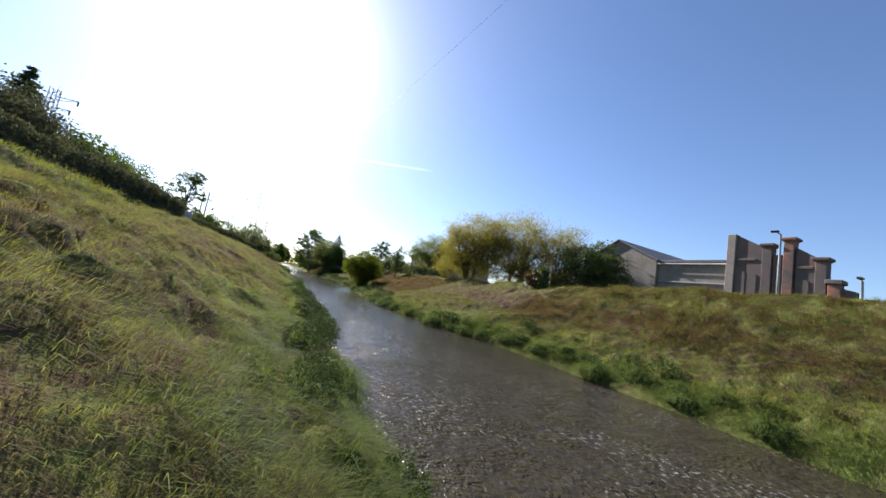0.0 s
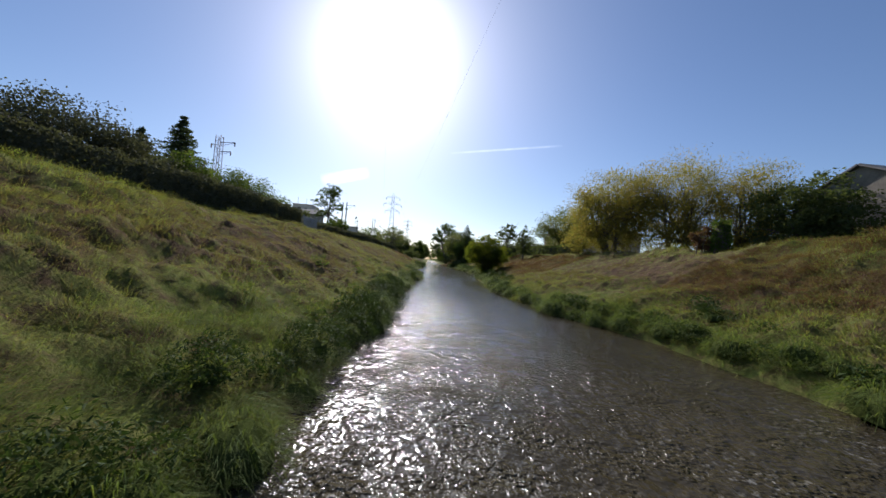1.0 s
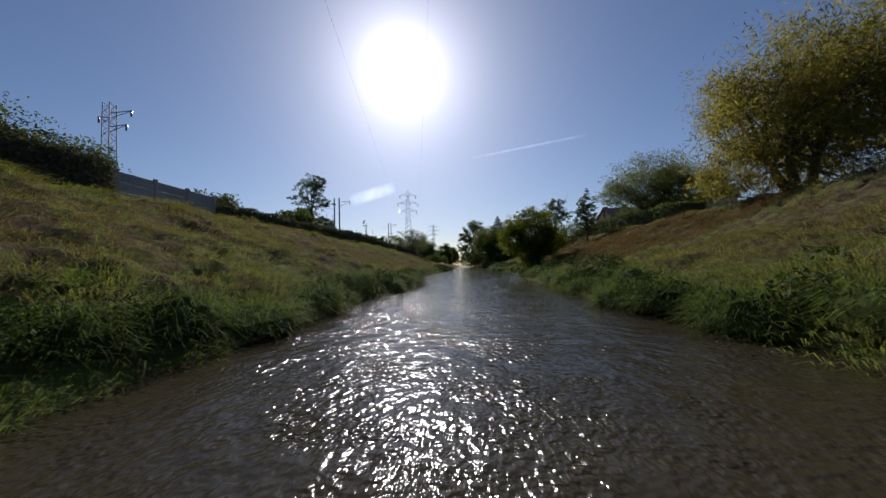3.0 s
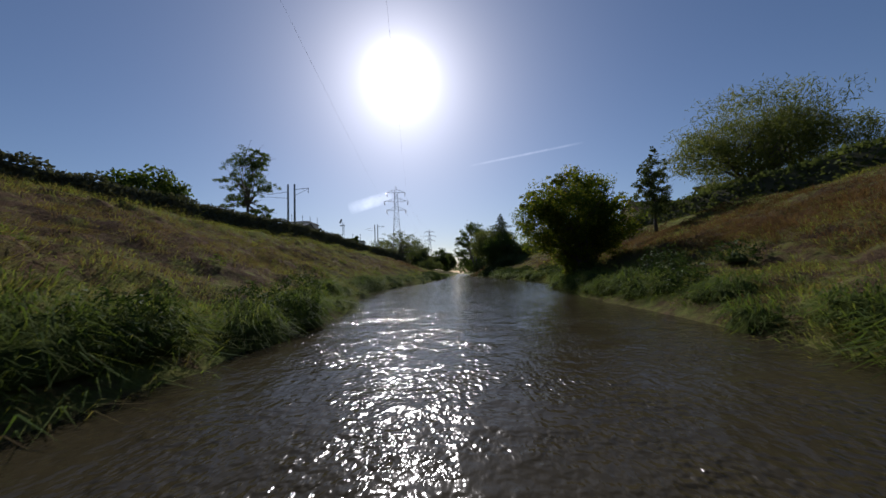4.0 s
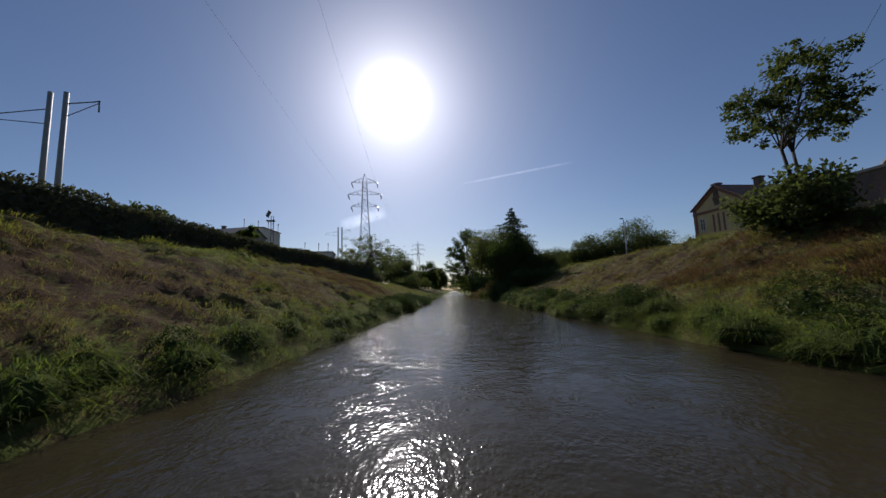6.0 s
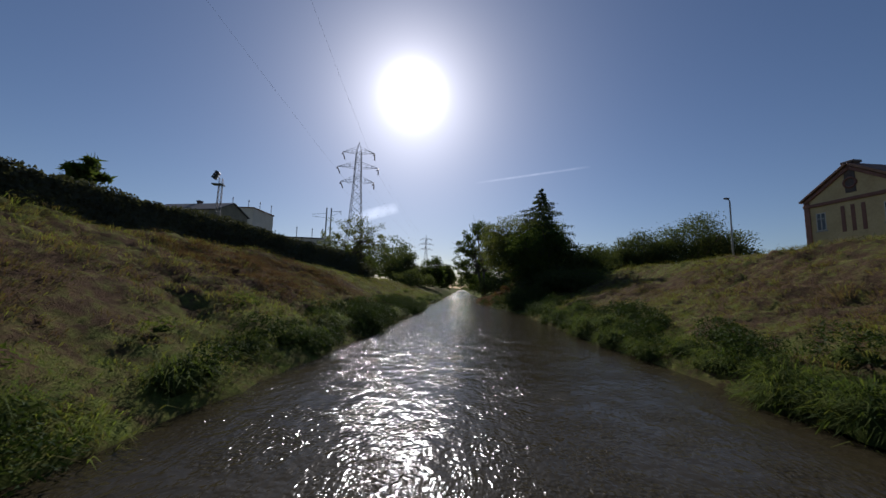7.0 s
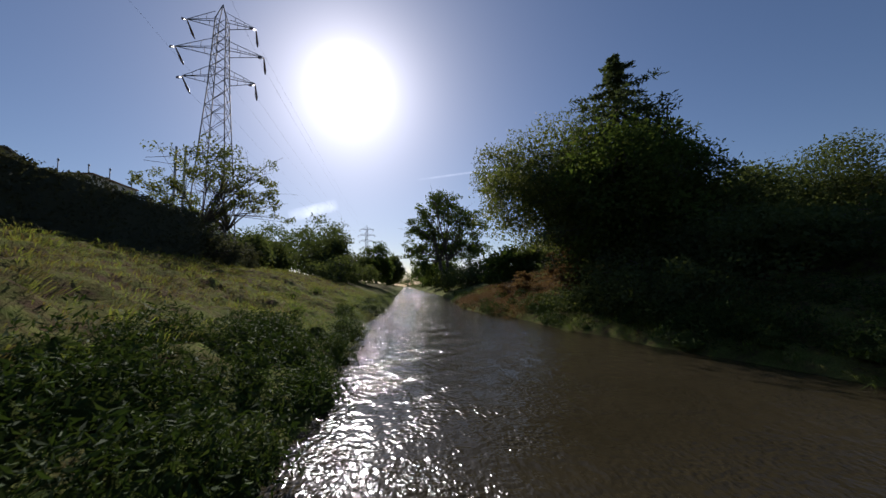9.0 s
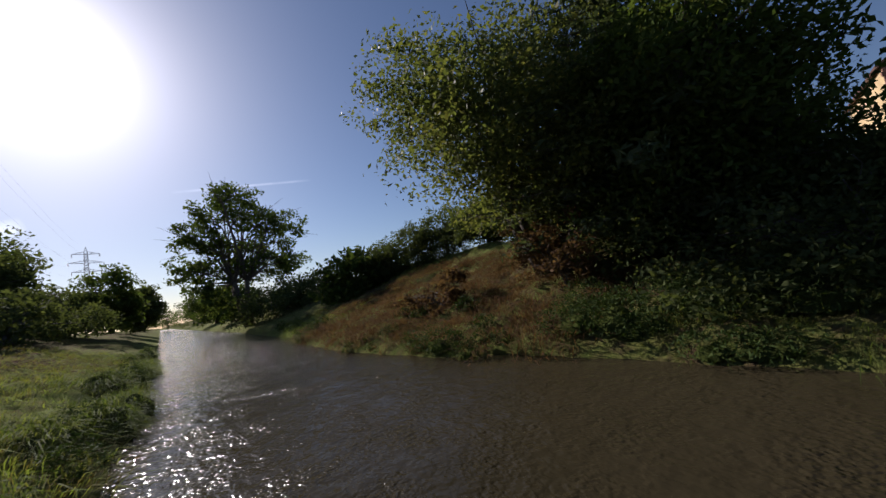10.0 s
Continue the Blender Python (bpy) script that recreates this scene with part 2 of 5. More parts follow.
def water_material():
    m, n, l, b = material("canal_water", 0.1)
    co = place(n)
    b.inputs["IOR"].default_value, b.inputs["Specular IOR Level"].default_value = 1.33, 0.15
    apart = n.new("ShaderNodeSeparateXYZ")
    l.new(co, apart.inputs[0])
    reach = n.new("ShaderNodeMapRange")
    reach.inputs[1].default_value, reach.inputs[2].default_value = -20.0, 180.0
    l.new(apart.outputs[1], reach.inputs[0])
    silt = noise_node(n, l, 0.15, 4, 0.6, co)
    murk = ramp_node(n, l, silt.outputs[0], [(0.3, (0.026, 0.0215, 0.0115)), (0.7, (0.04, 0.033, 0.019))])
    # broken white water over the riffle; some white flecks are painted sun glints
    stretch = n.new("ShaderNodeMapping")
    stretch.inputs["Scale"].default_value = (1.0, 0.7, 1.0)
    l.new(co, stretch.inputs[0])
    w = stretch.outputs[0]
    flecks = noise_node(n, l, 8.0, 6, 0.7, co)
    patch = noise_node(n, l, 0.35, 3, 0.6, co)
    where = ramp_node(n, l, reach.outputs[0], [(0.04, (0, 0, 0)), (0.09, (1, 1, 1)), (0.12, (0.6, 0.6, 0.6)), (0.17, (0, 0, 0))])
    foam_glints = n.new("ShaderNodeMath")
    foam_glints.operation = "MULTIPLY"
    l.new(mix_node(n, l, 1.0, ramp_node(n, l, flecks.outputs[0], [(0.54, (0, 0, 0)), (0.66, (0.9, 0.9, 0.9))]).outputs[0], ramp_node(n, l, patch.outputs[0], [(0.45, (0.1, 0.1, 0.1)), (0.62, (0.9, 0.9, 0.9))]).outputs[0], "MULTIPLY"), foam_glints.inputs[0])
    l.new(where.outputs[0], foam_glints.inputs[1])
    l.new(mix_node(n, l, foam_glints.outputs[0], murk.outputs[0], (0.58, 0.58, 0.54)), b.inputs["Base Color"])
    a, c, f = noise_node(n, l, 0.9, 2, 0.5, w), noise_node(n, l, 4.2, 2, 0.5, w), noise_node(n, l, 16.0, 1.5, 0.5, w)
    # riffles and calmer reaches along the canal
    lively = ramp_node(n, l, reach.outputs[0], [(0.0, (1.8, 1.8, 1.8)), (0.15, (1.7, 1.7, 1.7)), (0.2, (1.05, 1.05, 1.05)), (0.28, (0.82, 0.82, 0.82)), (0.34, (0.6, 0.6, 0.6)), (0.39, (0.4, 0.4, 0.4)), (0.46, (0.38, 0.38, 0.38)), (0.5, (0.74, 0.74, 0.74)), (0.61, (0.74, 0.74, 0.74)), (0.67, (0.76, 0.76, 0.76)), (0.73, (0.9, 0.9, 0.9)), (0.81, (1.7, 1.7, 1.7))])
    gusts = ramp_node(n, l, noise_node(n, l, 1.1, 3, 0.6, co).outputs[0], [(0.42, (0.26, 0.26, 0.26)), (0.68, (1.3, 1.3, 1.3))])
    last = None
    for height, strong, deep in ((a, 0.25, 0.14), (c, 0.38, 0.13), (f, 1.0, 0.046)):
        k = n.new("ShaderNodeBump")
        k.inputs["Distance"].default_value = deep
        gain = n.new("ShaderNodeMath")
        gain.operation = "MULTIPLY"
        gain.inputs[1].default_value = strong
        l.new(lively.outputs[0] if height is a or height is c else mix_node(n, l, 1.0, lively.outputs[0], gusts.outputs[0], "MULTIPLY"), gain.inputs[0])
        l.new(gain.outputs[0], k.inputs["Strength"])
        l.new(height.outputs[0], k.inputs["Height"])
        if last is not None:
            l.new(last.outputs[0], k.inputs["Normal"])
        last = k
    l.new(last.outputs[0], b.inputs["Normal"])
    return m


WATER = water_material()

# ---- ground ----
LEFT = [(-4.2, -0.5), (-4.5, 0.02), (-5.0, 0.32), (-8.9, 2.22), (-13.4, 4.06), (-14.8, 4.3), (-30.0, 5.0), (-45.0, 5.8), (-2500.0, 5.8)]
RIGHT = [(4.2, -0.5), (4.5, 0.02), (5.0, 0.4), (10.6, 2.25), (14.7, 4.24), (15.9, 4.33), (30.3, 3.63), (45.0, 2.9), (2500.0, 2.9)]
# distance of the water's edge from the middle, along the canal
LEFT_EDGE = [(-30, 4.9), (5, 4.85), (12, 4.8), (17, 4.5), (24, 4.6), (34, 4.6), (43, 3.8), (48, 3.9), (53, 5.2), (60, 6.1), (67, 6.0), (75, 5.2), (82, 4.9), (90, 4.6), (100, 4.4), (108, 4.1), (113, 4.1), (118, 4.4), (123, 4.7), (130, 4.5), (150, 4.2), (700, 4.3)]
RIGHT_EDGE = [(-30, 5.2), (10, 5.0), (15, 4.8), (18, 4.4), (22, 3.2), (30, 2.7), (38, 2.7), (45, 3.6), (50, 3.7), (58, 4.6), (64, 6.2), (70, 6.6), (78, 5.8), (88, 5.4), (98, 5.0), (106, 4.9), (110, 5.2), (115, 4.2), (121, 3.4), (126, 2.4), (132, 1.9), (138, 2.2), (150, 3.2), (170, 4.0), (700, 4.3)]
TILT = 0.0524


def level(x, z):
    """Place on the sloping land: it falls by three degrees from the railway side to the factory side."""
    return x + TILT * z, z - TILT * x


def smooth(a, b, v):
    k = min(1.0, max(0.0, (v - a) / (b - a)))
    return k * k * (3 - 2 * k)


def left_drop(y):
    return 1.0 - 0.23 * smooth(98, 130, y) - 0.055 * (1 - smooth(16, 32, y))


def edge(side, y):
    """Distance of the water's edge from the canal's middle, with its small wander."""
    table = LEFT_EDGE if side < 0 else RIGHT_EDGE
    for (y0, e0), (y1, e1) in zip(table, table[1:]):
        if y <= y1:
            e = e0 + (e1 - e0) * smooth(y0, y1, y)
            break
    else:
        e = table[-1][1]
    return e + 0.16 * noise.noise((y * 0.35, 3.0 if side < 0 else 9.0, 0.0)) + 0.14 * noise.noise((y * 0.9, 5.0 if side < 0 else 1.0, 0.0))


def on_bank(side, q, y):
    """The distance from the middle at which the plain bank's profile has its distance q."""
    e = edge(side, y)
    return q + e - 4.5 if q < 4.5 else e + (q - 4.5) * (14.0 - e) / 9.5 if q < 14.0 else q


def profile(side, ax, y):
    e = edge(side, y)
    return ax - e + 4.5 if ax < e else 4.5 + (ax - e) * 9.5 / (14.0 - e) if ax < 14.0 else ax


def tussock(x, y):
    """Matted cushions of grass, about half a metre across, drawn out down the slope."""
    d = noise.voronoi((x * 2.3 + 0.4 * noise.noise((x, y, 2.0)), y * 2.7 + 0.4 * noise.noise((x, y, 6.0)), 0.0))[0][0]
    grow = min(1.0, max(0.15, 0.6 + 0.9 * noise.noise((x * 0.25, y * 0.25, 12.0))))
    return grow * max(0.0, 1.0 - (d / 0.72) ** 2)


def ground_height(x, y, rough=True):
    side = LEFT if x < 0 else RIGHT
    ax = abs(x)
    if ax < 14.0 and -60 < y < 500:
        ax = profile(-1 if x < 0 else 1, ax, y)
    if ax <= 4.2:
        return -0.5 - 0.3 * smooth(4.2, 2.5, ax)
    for (x0, z0), (x1, z1) in zip(side, side[1:]):
        if ax <= abs(x1):
            k = (ax - abs(x0)) / (abs(x1) - abs(x0))
            z = z0 + (z1 - z0) * k
            break
    else:
        z = side[-1][1]
    if x < 0 and z > 0:
        z *= left_drop(y)
    if x > 0 and z > 0:
        z += 0.8 * (1 - smooth(7, 27, y)) * smooth(6.0, 14.5, ax) * (1 - smooth(20.0, 40.0, ax))
    if rough and ax > 4.6:
        w = smooth(4.6, 6.0, ax)
        z += w * (0.2 * noise.noise((x * 0.35, y * 0.3, 0)) + 0.2 * noise.noise((x * 1.0, y * 0.9, 4)) + 0.08 * noise.noise((x * 2.3, y * 2.1, 8)))
        if ax < 17 and -30 < y < 152:
            z += w * (0.36 * tussock(x, y) - 0.13)
    return z


def spread(edges):
    out = []
    for a, b, step in edges:
        k = max(1, round((b - a) / step))
        out += [a + (b - a) * i / k for i in range(k)]
    return out + [edges[-1][1]]


def mesh_from(name, verts, faces, mat, smooth_shade=True):
    me = bpy.data.meshes.new(name)
    me.from_pydata(verts, [], faces)
    me.materials.append(mat)
    if smooth_shade:
        me.polygons.foreach_set("use_smooth", [True] * len(me.polygons))
    me.update()
    return me


def build_ground():
    xs = spread([(-2500, -400, 700), (-400, -60, 60), (-60, -17, 4), (-17, -4.0, 0.16), (-4.0, 4.0, 1.6), (4.0, 17, 0.2), (17, 60, 4), (60, 400, 60), (400, 2500, 700)])
    ys = spread([(-2000, -200, 600), (-200, -30, 25), (-30, -5, 0.6), (-5, 30, 0.19), (30, 150, 0.26), (150, 300, 2), (300, 700, 25), (700, 4000, 600)])
    verts = [(x, y, ground_height(x, y)) for y in ys for x in xs]
    w = len(xs)
    faces = [(j * w + i, j * w + i + 1, (j + 1) * w + i + 1, (j + 1) * w + i) for j in range(len(ys) - 1) for i in range(w - 1)]
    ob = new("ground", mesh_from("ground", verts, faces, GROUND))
    return tagged(ob, "sloping grassy canal banks with dry brown patches", "ground", kind="structure")


build_ground()
wv = [(-7, -200, 0), (11, -200, 0), (11, 700, 0), (-7, 700, 0)]
tagged(new("water", mesh_from("water", wv, [(0, 1, 2, 3)], WATER)), "rippled murky brown canal water glinting in sunlight", "water", kind="structure")



# ---- builders ----
def part(name, bm, mat, parent=None, label=""):
    """Links a bmesh or a mesh as one object, under a thing or a part."""
    if isinstance(bm, bmesh.types.BMesh):
        me = bpy.data.meshes.new(name)
        bm.to_mesh(me)
        bm.free()
        me.materials.append(mat)
    else:
        me = bm
    ob = new(name, me)
    if parent is not None:
        ob.parent = parent
    if label:
        ob["label"] = label
    return ob


def thing(name, x, y, z, label, category, group="", turn=0.0):
    e = new(name)
    x, z = level(x, z)
    e.matrix_world = pose(x, y, z, 0, 0, turn)
    return tagged(e, label, category, group)


def block(bm, x0, x1, y0, y1, z0, z1, bevel=0.0):
    g = bmesh.ops.create_cube(bm, size=1, matrix=Matrix.LocRotScale(((x0 + x1) / 2, (y0 + y1) / 2, (z0 + z1) / 2), None, (x1 - x0, y1 - y0, z1 - z0)))
    if bevel:
        edges = list({e for v in g["verts"] for e in v.link_edges})
        bmesh.ops.bevel(bm, geom=edges, offset=bevel, segments=1, affect="EDGES")


def boxed(x0, x1, y0, y1, z0, z1, bevel=0.0):
    bm = bmesh.new()
    block(bm, x0, x1, y0, y1, z0, z1, bevel)
    return bm


def tube(verts, faces, pts, radii, sides=6):
    """Adds a tapered tube along points to lists of vertices and faces."""
    base = len(verts)
    pts = [Vector(p) for p in pts]
    for i, p in enumerate(pts):
        d = (pts[min(i + 1, len(pts) - 1)] - pts[max(i - 1, 0)]).normalized()
        u = d.orthogonal().normalized()
        w = d.cross(u)
        for k in range(sides):
            a = 2 * math.pi * k / sides
            verts.append(tuple(p + (u * math.cos(a) + w * math.sin(a)) * radii[i]))
    for i in range(len(pts) - 1):
        for k in range(sides):
            a, b = base + i * sides + k, base + i * sides + (k + 1) % sides
            faces.append((a, b, b + sides, a + sides))
    faces.append(tuple(base + k for k in reversed(range(sides))))
    faces.append(tuple(base + (len(pts) - 1) * sides + k for k in range(sides)))


def tube_mesh(name, runs, mat, sides=6):
    v, f = [], []
    for pts, radii in runs:
        tube(v, f, pts, radii, sides)
    return mesh_from(name, v, f, mat)


def quads_mesh(name, verts, mat):
    """A mesh of loose four-cornered pieces from an array n x 4 x 3."""
    n = len(verts)
    me = bpy.data.meshes.new(name)
    me.vertices.add(n * 4)
    me.vertices.foreach_set("co", verts.reshape(-1).astype(np.float32))
    me.loops.add(n * 4)
    me.loops.foreach_set("vertex_index", np.arange(n * 4, dtype=np.int32))
    me.polygons.add(n)
    me.polygons.foreach_set("loop_start", np.arange(0, n * 4, 4, dtype=np.int32))
    me.polygons.foreach_set("loop_total", np.full(n, 4, dtype=np.int32))
    me.materials.append(mat)
    me.update(calc_edges=True)
    return me


def leaf_quads(rng, centres, size, flat=0.0, slim=0.5, droop=0.0):
    """Pointed leaves at the centres. flat: how far they lie level; slim: width over length."""
    n = len(centres)
    d = rng.normal(size=(n, 3))
    d[:, 2] = d[:, 2] * (1 - flat) - droop
    d /= np.linalg.norm(d, axis=1)[:, None]
    r = rng.normal(size=(n, 3))
    r -= d * (r * d).sum(1)[:, None]
    r /= np.linalg.norm(r, axis=1)[:, None]
    up = np.cross(d, r)
    s = size * rng.uniform(0.6, 1.4, n)[:, None]
    w = s * slim * 0.5
    bend = up * s * rng.uniform(-0.2, 0.2, n)[:, None]
    return np.stack([centres - d * s * 0.5, centres + r * w + bend, centres + d * s * 0.5, centres - r * w + bend], axis=1)


def crown_points(rng, n, blobs, gap=0.45, shell=0.55, clump=0.28, spikes=0):
    """Leaf places: clumps spread through a set of blobs (x, y, z, rx, ry, rz), denser to the outside, with gaps."""
    vol = np.array([b[3] * b[4] * b[5] for b in blobs]) ** 0.8
    per = max(10, n // 42)
    which = rng.choice(len(blobs), size=per, p=vol / vol.sum())
    b = np.array(blobs)[which]
    d = rng.normal(size=(per, 3))
    d /= np.linalg.norm(d, axis=1)[:, None]
    rad = rng.uniform(shell ** 3, 1.0, per)[:, None] ** (1 / 3)
    wob = np.array([1.0 + gap * noise.noise((p[0] * 1.7 + q[0], p[1] * 1.7 + q[1], p[2] * 1.7)) for p, q in zip(d, b)])[:, None]
    c = b[:, :3] + d * rad * wob * b[:, 3:]
    size = clump * (b[:, 3] * b[:, 4] * b[:, 5])[:, None] ** (1 / 3)
    k = n // per
    pts = np.repeat(c, k, axis=0) + np.clip(rng.normal(size=(per * k, 3)), -1.5, 1.5) * np.repeat(size * 0.55, k, axis=0) * np.array([1.1, 1.1, 0.75])
    return pts, c


def tree(name, label, x, y, z, blobs, leaf_mat, leaves, leaf, seed, trunk=0.25, fork=0.35, stems=1, gap=0.45, shell=0.5, clump=0.28, category="tree", group="", droop=0.0, slim=0.5, limbs=26, bare=0):
    """A tree or bush: tapered trunk with limbs towards its clumps, and a crown of single leaves."""
    rng = np.random.default_rng(seed)
    t = thing(name, x, y, z, label, category, group)
    pts, tips = crown_points(rng, leaves, blobs, gap, shell, clump)
    mid = np.mean([b[:3] for b in blobs], axis=0)
    top = max(b[2] + b[5] for b in blobs)
    runs = []
    heads = []
    for k in range(stems):
        a = rng.uniform(0, 6.28)
        lean = 0.0 if stems == 1 else 0.25 * top * 0.4
        foot = Vector((0.25 * math.cos(a) * (stems > 1), 0.25 * math.sin(a) * (stems > 1), -0.3))
        head = Vector((mid[0] * 0.5 + lean * math.cos(a), mid[1] * 0.5 + lean * math.sin(a), top * fork + 0.1))
        mids = [foot.lerp(head, f) + Vector(rng.normal(size=3) * 0.05 * trunk * 4) for f in (0.35, 0.7)]
        runs.append(([foot, *mids, head], [trunk * 1.25, trunk, trunk * 0.85, trunk * 0.7]))
        heads.append(head)
    for k in range(min(limbs, len(tips))):
        tip = Vector(tips[rng.integers(len(tips))])
        head = heads[k % len(heads)]
        bow = head.lerp(tip, 0.5) + Vector((0, 0, 0.12 * (tip - head).length)) + Vector(rng.normal(size=3) * 0.08 * (tip - head).length)
        r = trunk * rng.uniform(0.28, 0.5)
        runs.append(([head - Vector((0, 0, 0.15)), head.lerp(bow, 0.5), bow, tip], [r, r * 0.75, r * 0.5, 0.012]))
        for q in range(2 + bare):
            side = bow + Vector(rng.normal(size=3) * 0.35 * (tip - bow).length) + (tip - bow) * rng.uniform(0.4, 1.1 + 0.15 * bare)
            runs.append(([bow, bow.lerp(side, 0.6) + Vector(rng.normal(size=3) * 0.08), side], [r * 0.4, r * 0.25, 0.008]))
    part("trunk", tube_mesh("trunk", runs, BARK, 6), BARK, t)
    part("crown", quads_mesh("crown", leaf_quads(rng, pts, leaf, 0.2, slim, droop), leaf_mat), leaf_mat, t)
    return t


def conifer(name, label, x, y, z, height, radius, seed, leaf=0.3, count=5200, ragged=0.25, taper=1.5):
    """A fir: straight trunk with whorls of drooping branches set with needles."""
    rng = np.random.default_rng(seed)
    t = thing(name, x, y, z, label, "tree")
    runs = [([(0, 0, -0.3), (0, 0, height * 0.5), (0, 0, height)], [0.2, 0.12, 0.02])]
    pts = []
    rings = 24
    for k in range(rings):
        h = height * (0.14 + 0.84 * k / (rings - 1))
        reach = radius * (1 - 0.95 * (k / (rings - 1)) ** taper)
        for a in np.arange(0, 6.28, 6.28 / (9 if k < 10 else 6)) + rng.uniform(0, 1):
            r = reach * rng.uniform(1 - ragged * 1.4, 1 + ragged)
            tip = Vector((r * math.cos(a), r * math.sin(a), h - 0.12 * r + rng.normal() * 0.1))
            runs.append(([(0, 0, h + 0.1), tip * 0.5 + Vector((0, 0, h * 0.5 + 0.1)), tip], [0.045, 0.03, 0.008]))
            m = max(8, int(count / (rings * 7) * (0.4 + r / radius)))
            f = rng.uniform(0.15, 1.0, m)[:, None]
            pts.append(np.array((0, 0, h + 0.05)) * (1 - f) + np.array(tip) * f + rng.normal(size=(m, 3)) * np.array((0.14, 0.14, 0.09)) * (0.4 + r * 0.28))
    part("trunk", tube_mesh("trunk", runs, BARK, 5), BARK, t)
    part("crown", quads_mesh("crown", leaf_quads(rng, np.concatenate(pts), leaf, 0.3, 0.3, 0.25), NEEDLE), NEEDLE, t)
    return t


def beam(runs, a, b, r):
    runs.append(([a, b], [r, r]))


# ---- lattice pylons and masts ----
def pylon(name, label, x, y, z, height, base, arms, turn, group, thick=0.07):
    """A steel lattice tower: four legs, braced faces, arms with hanging insulators."""
    t = thing(name, x, y, z, label, "pylon", group, turn)
    waist, neck = height * 0.66, height * 0.93

    def half(h):
        return base / 2 + (0.62 - base / 2) * min(1.0, h / waist) if h < waist else 0.62 + (0.4 - 0.62) * min(1.0, (h - waist) / (neck - waist))

    corners = [(-1, -1), (1, -1), (1, 1), (-1, 1)]
    for cx, cy in corners:
        runs = []
        hs = [0.0, waist * 0.5, waist, neck]
        for h0, h1 in zip(hs, hs[1:]):
            beam(runs, (cx * half(h0), cy * half(h0), h0 - (0.3 if h0 == 0 else 0)), (cx * half(h1), cy * half(h1), h1), thick)
        beam(runs, (cx * half(neck), cy * half(neck), neck), (0, 0, height), thick * 0.8)
        part("leg", tube_mesh("leg", runs, STEEL, 4), STEEL, t)
    levels = [0.0]
    while levels[-1] < neck - 0.5:
        levels.append(min(neck, levels[-1] + max(0.9, half(levels[-1]) * 1.7)))
    for i in range(4):
        (ax, ay), (bx, by) = corners[i], corners[(i + 1) % 4]
        runs = []
        for k, (h0, h1) in enumerate(zip(levels, levels[1:])):
            beam(runs, (ax * half(h0), ay * half(h0), h0), (bx * half(h1), by * half(h1), h1), thick * 0.5)
            beam(runs, (bx * half(h0), by * half(h0), h0), (ax * half(h1), ay * half(h1), h1), thick * 0.5)
            if k % 3 == 0:
                beam(runs, (ax * half(h1), ay * half(h1), h1), (bx * half(h1), by * half(h1), h1), thick * 0.5)
        part("bracing", tube_mesh("bracing", runs, STEEL, 4), STEEL, t)
    for h, reach in arms:
        w = half(h)
        for sx in (-1, 1):
            runs = []
            for sy in (-1, 1):
                beam(runs, (sx * w, sy * w, h), (sx * reach, 0, h + 0.1), thick * 0.6)
                beam(runs, (sx * w, sy * w, h + 0.9), (sx * reach, 0, h + 0.12), thick * 0.5)
                for f in (0.3, 0.6):
                    p = Vector((sx * w, sy * w, h)).lerp(Vector((sx * reach, 0, h + 0.1)), f)
                    q = Vector((sx * w, sy * w, h + 0.9)).lerp(Vector((sx * reach, 0, h + 0.12)), f)
                    beam(runs, p, q, thick * 0.4)
            arm = part("crossarm", tube_mesh("crossarm", runs, STEEL, 4), STEEL, t)
            for out in (-1, 1):
                runs = [([(sx * reach, 0, h + 0.05), (sx * (reach - 0.1), out * 0.9, h - 0.55), (sx * (reach - 0.15), out * 1.2, h - 0.75)], [0.05, 0.11, 0.04])]
                part("insulator", tube_mesh("insulator", runs, PORCELAIN, 6), PORCELAIN, arm)
    return t


def cables(name, label, spans):
    runs = []
    for a, b, sag in spans:
        a, b = (Vector((p[0] + TILT * HT, p[1], level(p[0], p[2])[1])) for p in (a, b))
        runs.append(([a.lerp(b, k / 14) - Vector((0, 0, sag * 4 * (k / 14) * (1 - k / 14))) for k in range(15)], [0.006] * 15))
    return tagged(new(name, tube_mesh(name, runs, BLACKISH, 3)), label, "cable", kind="stuff")


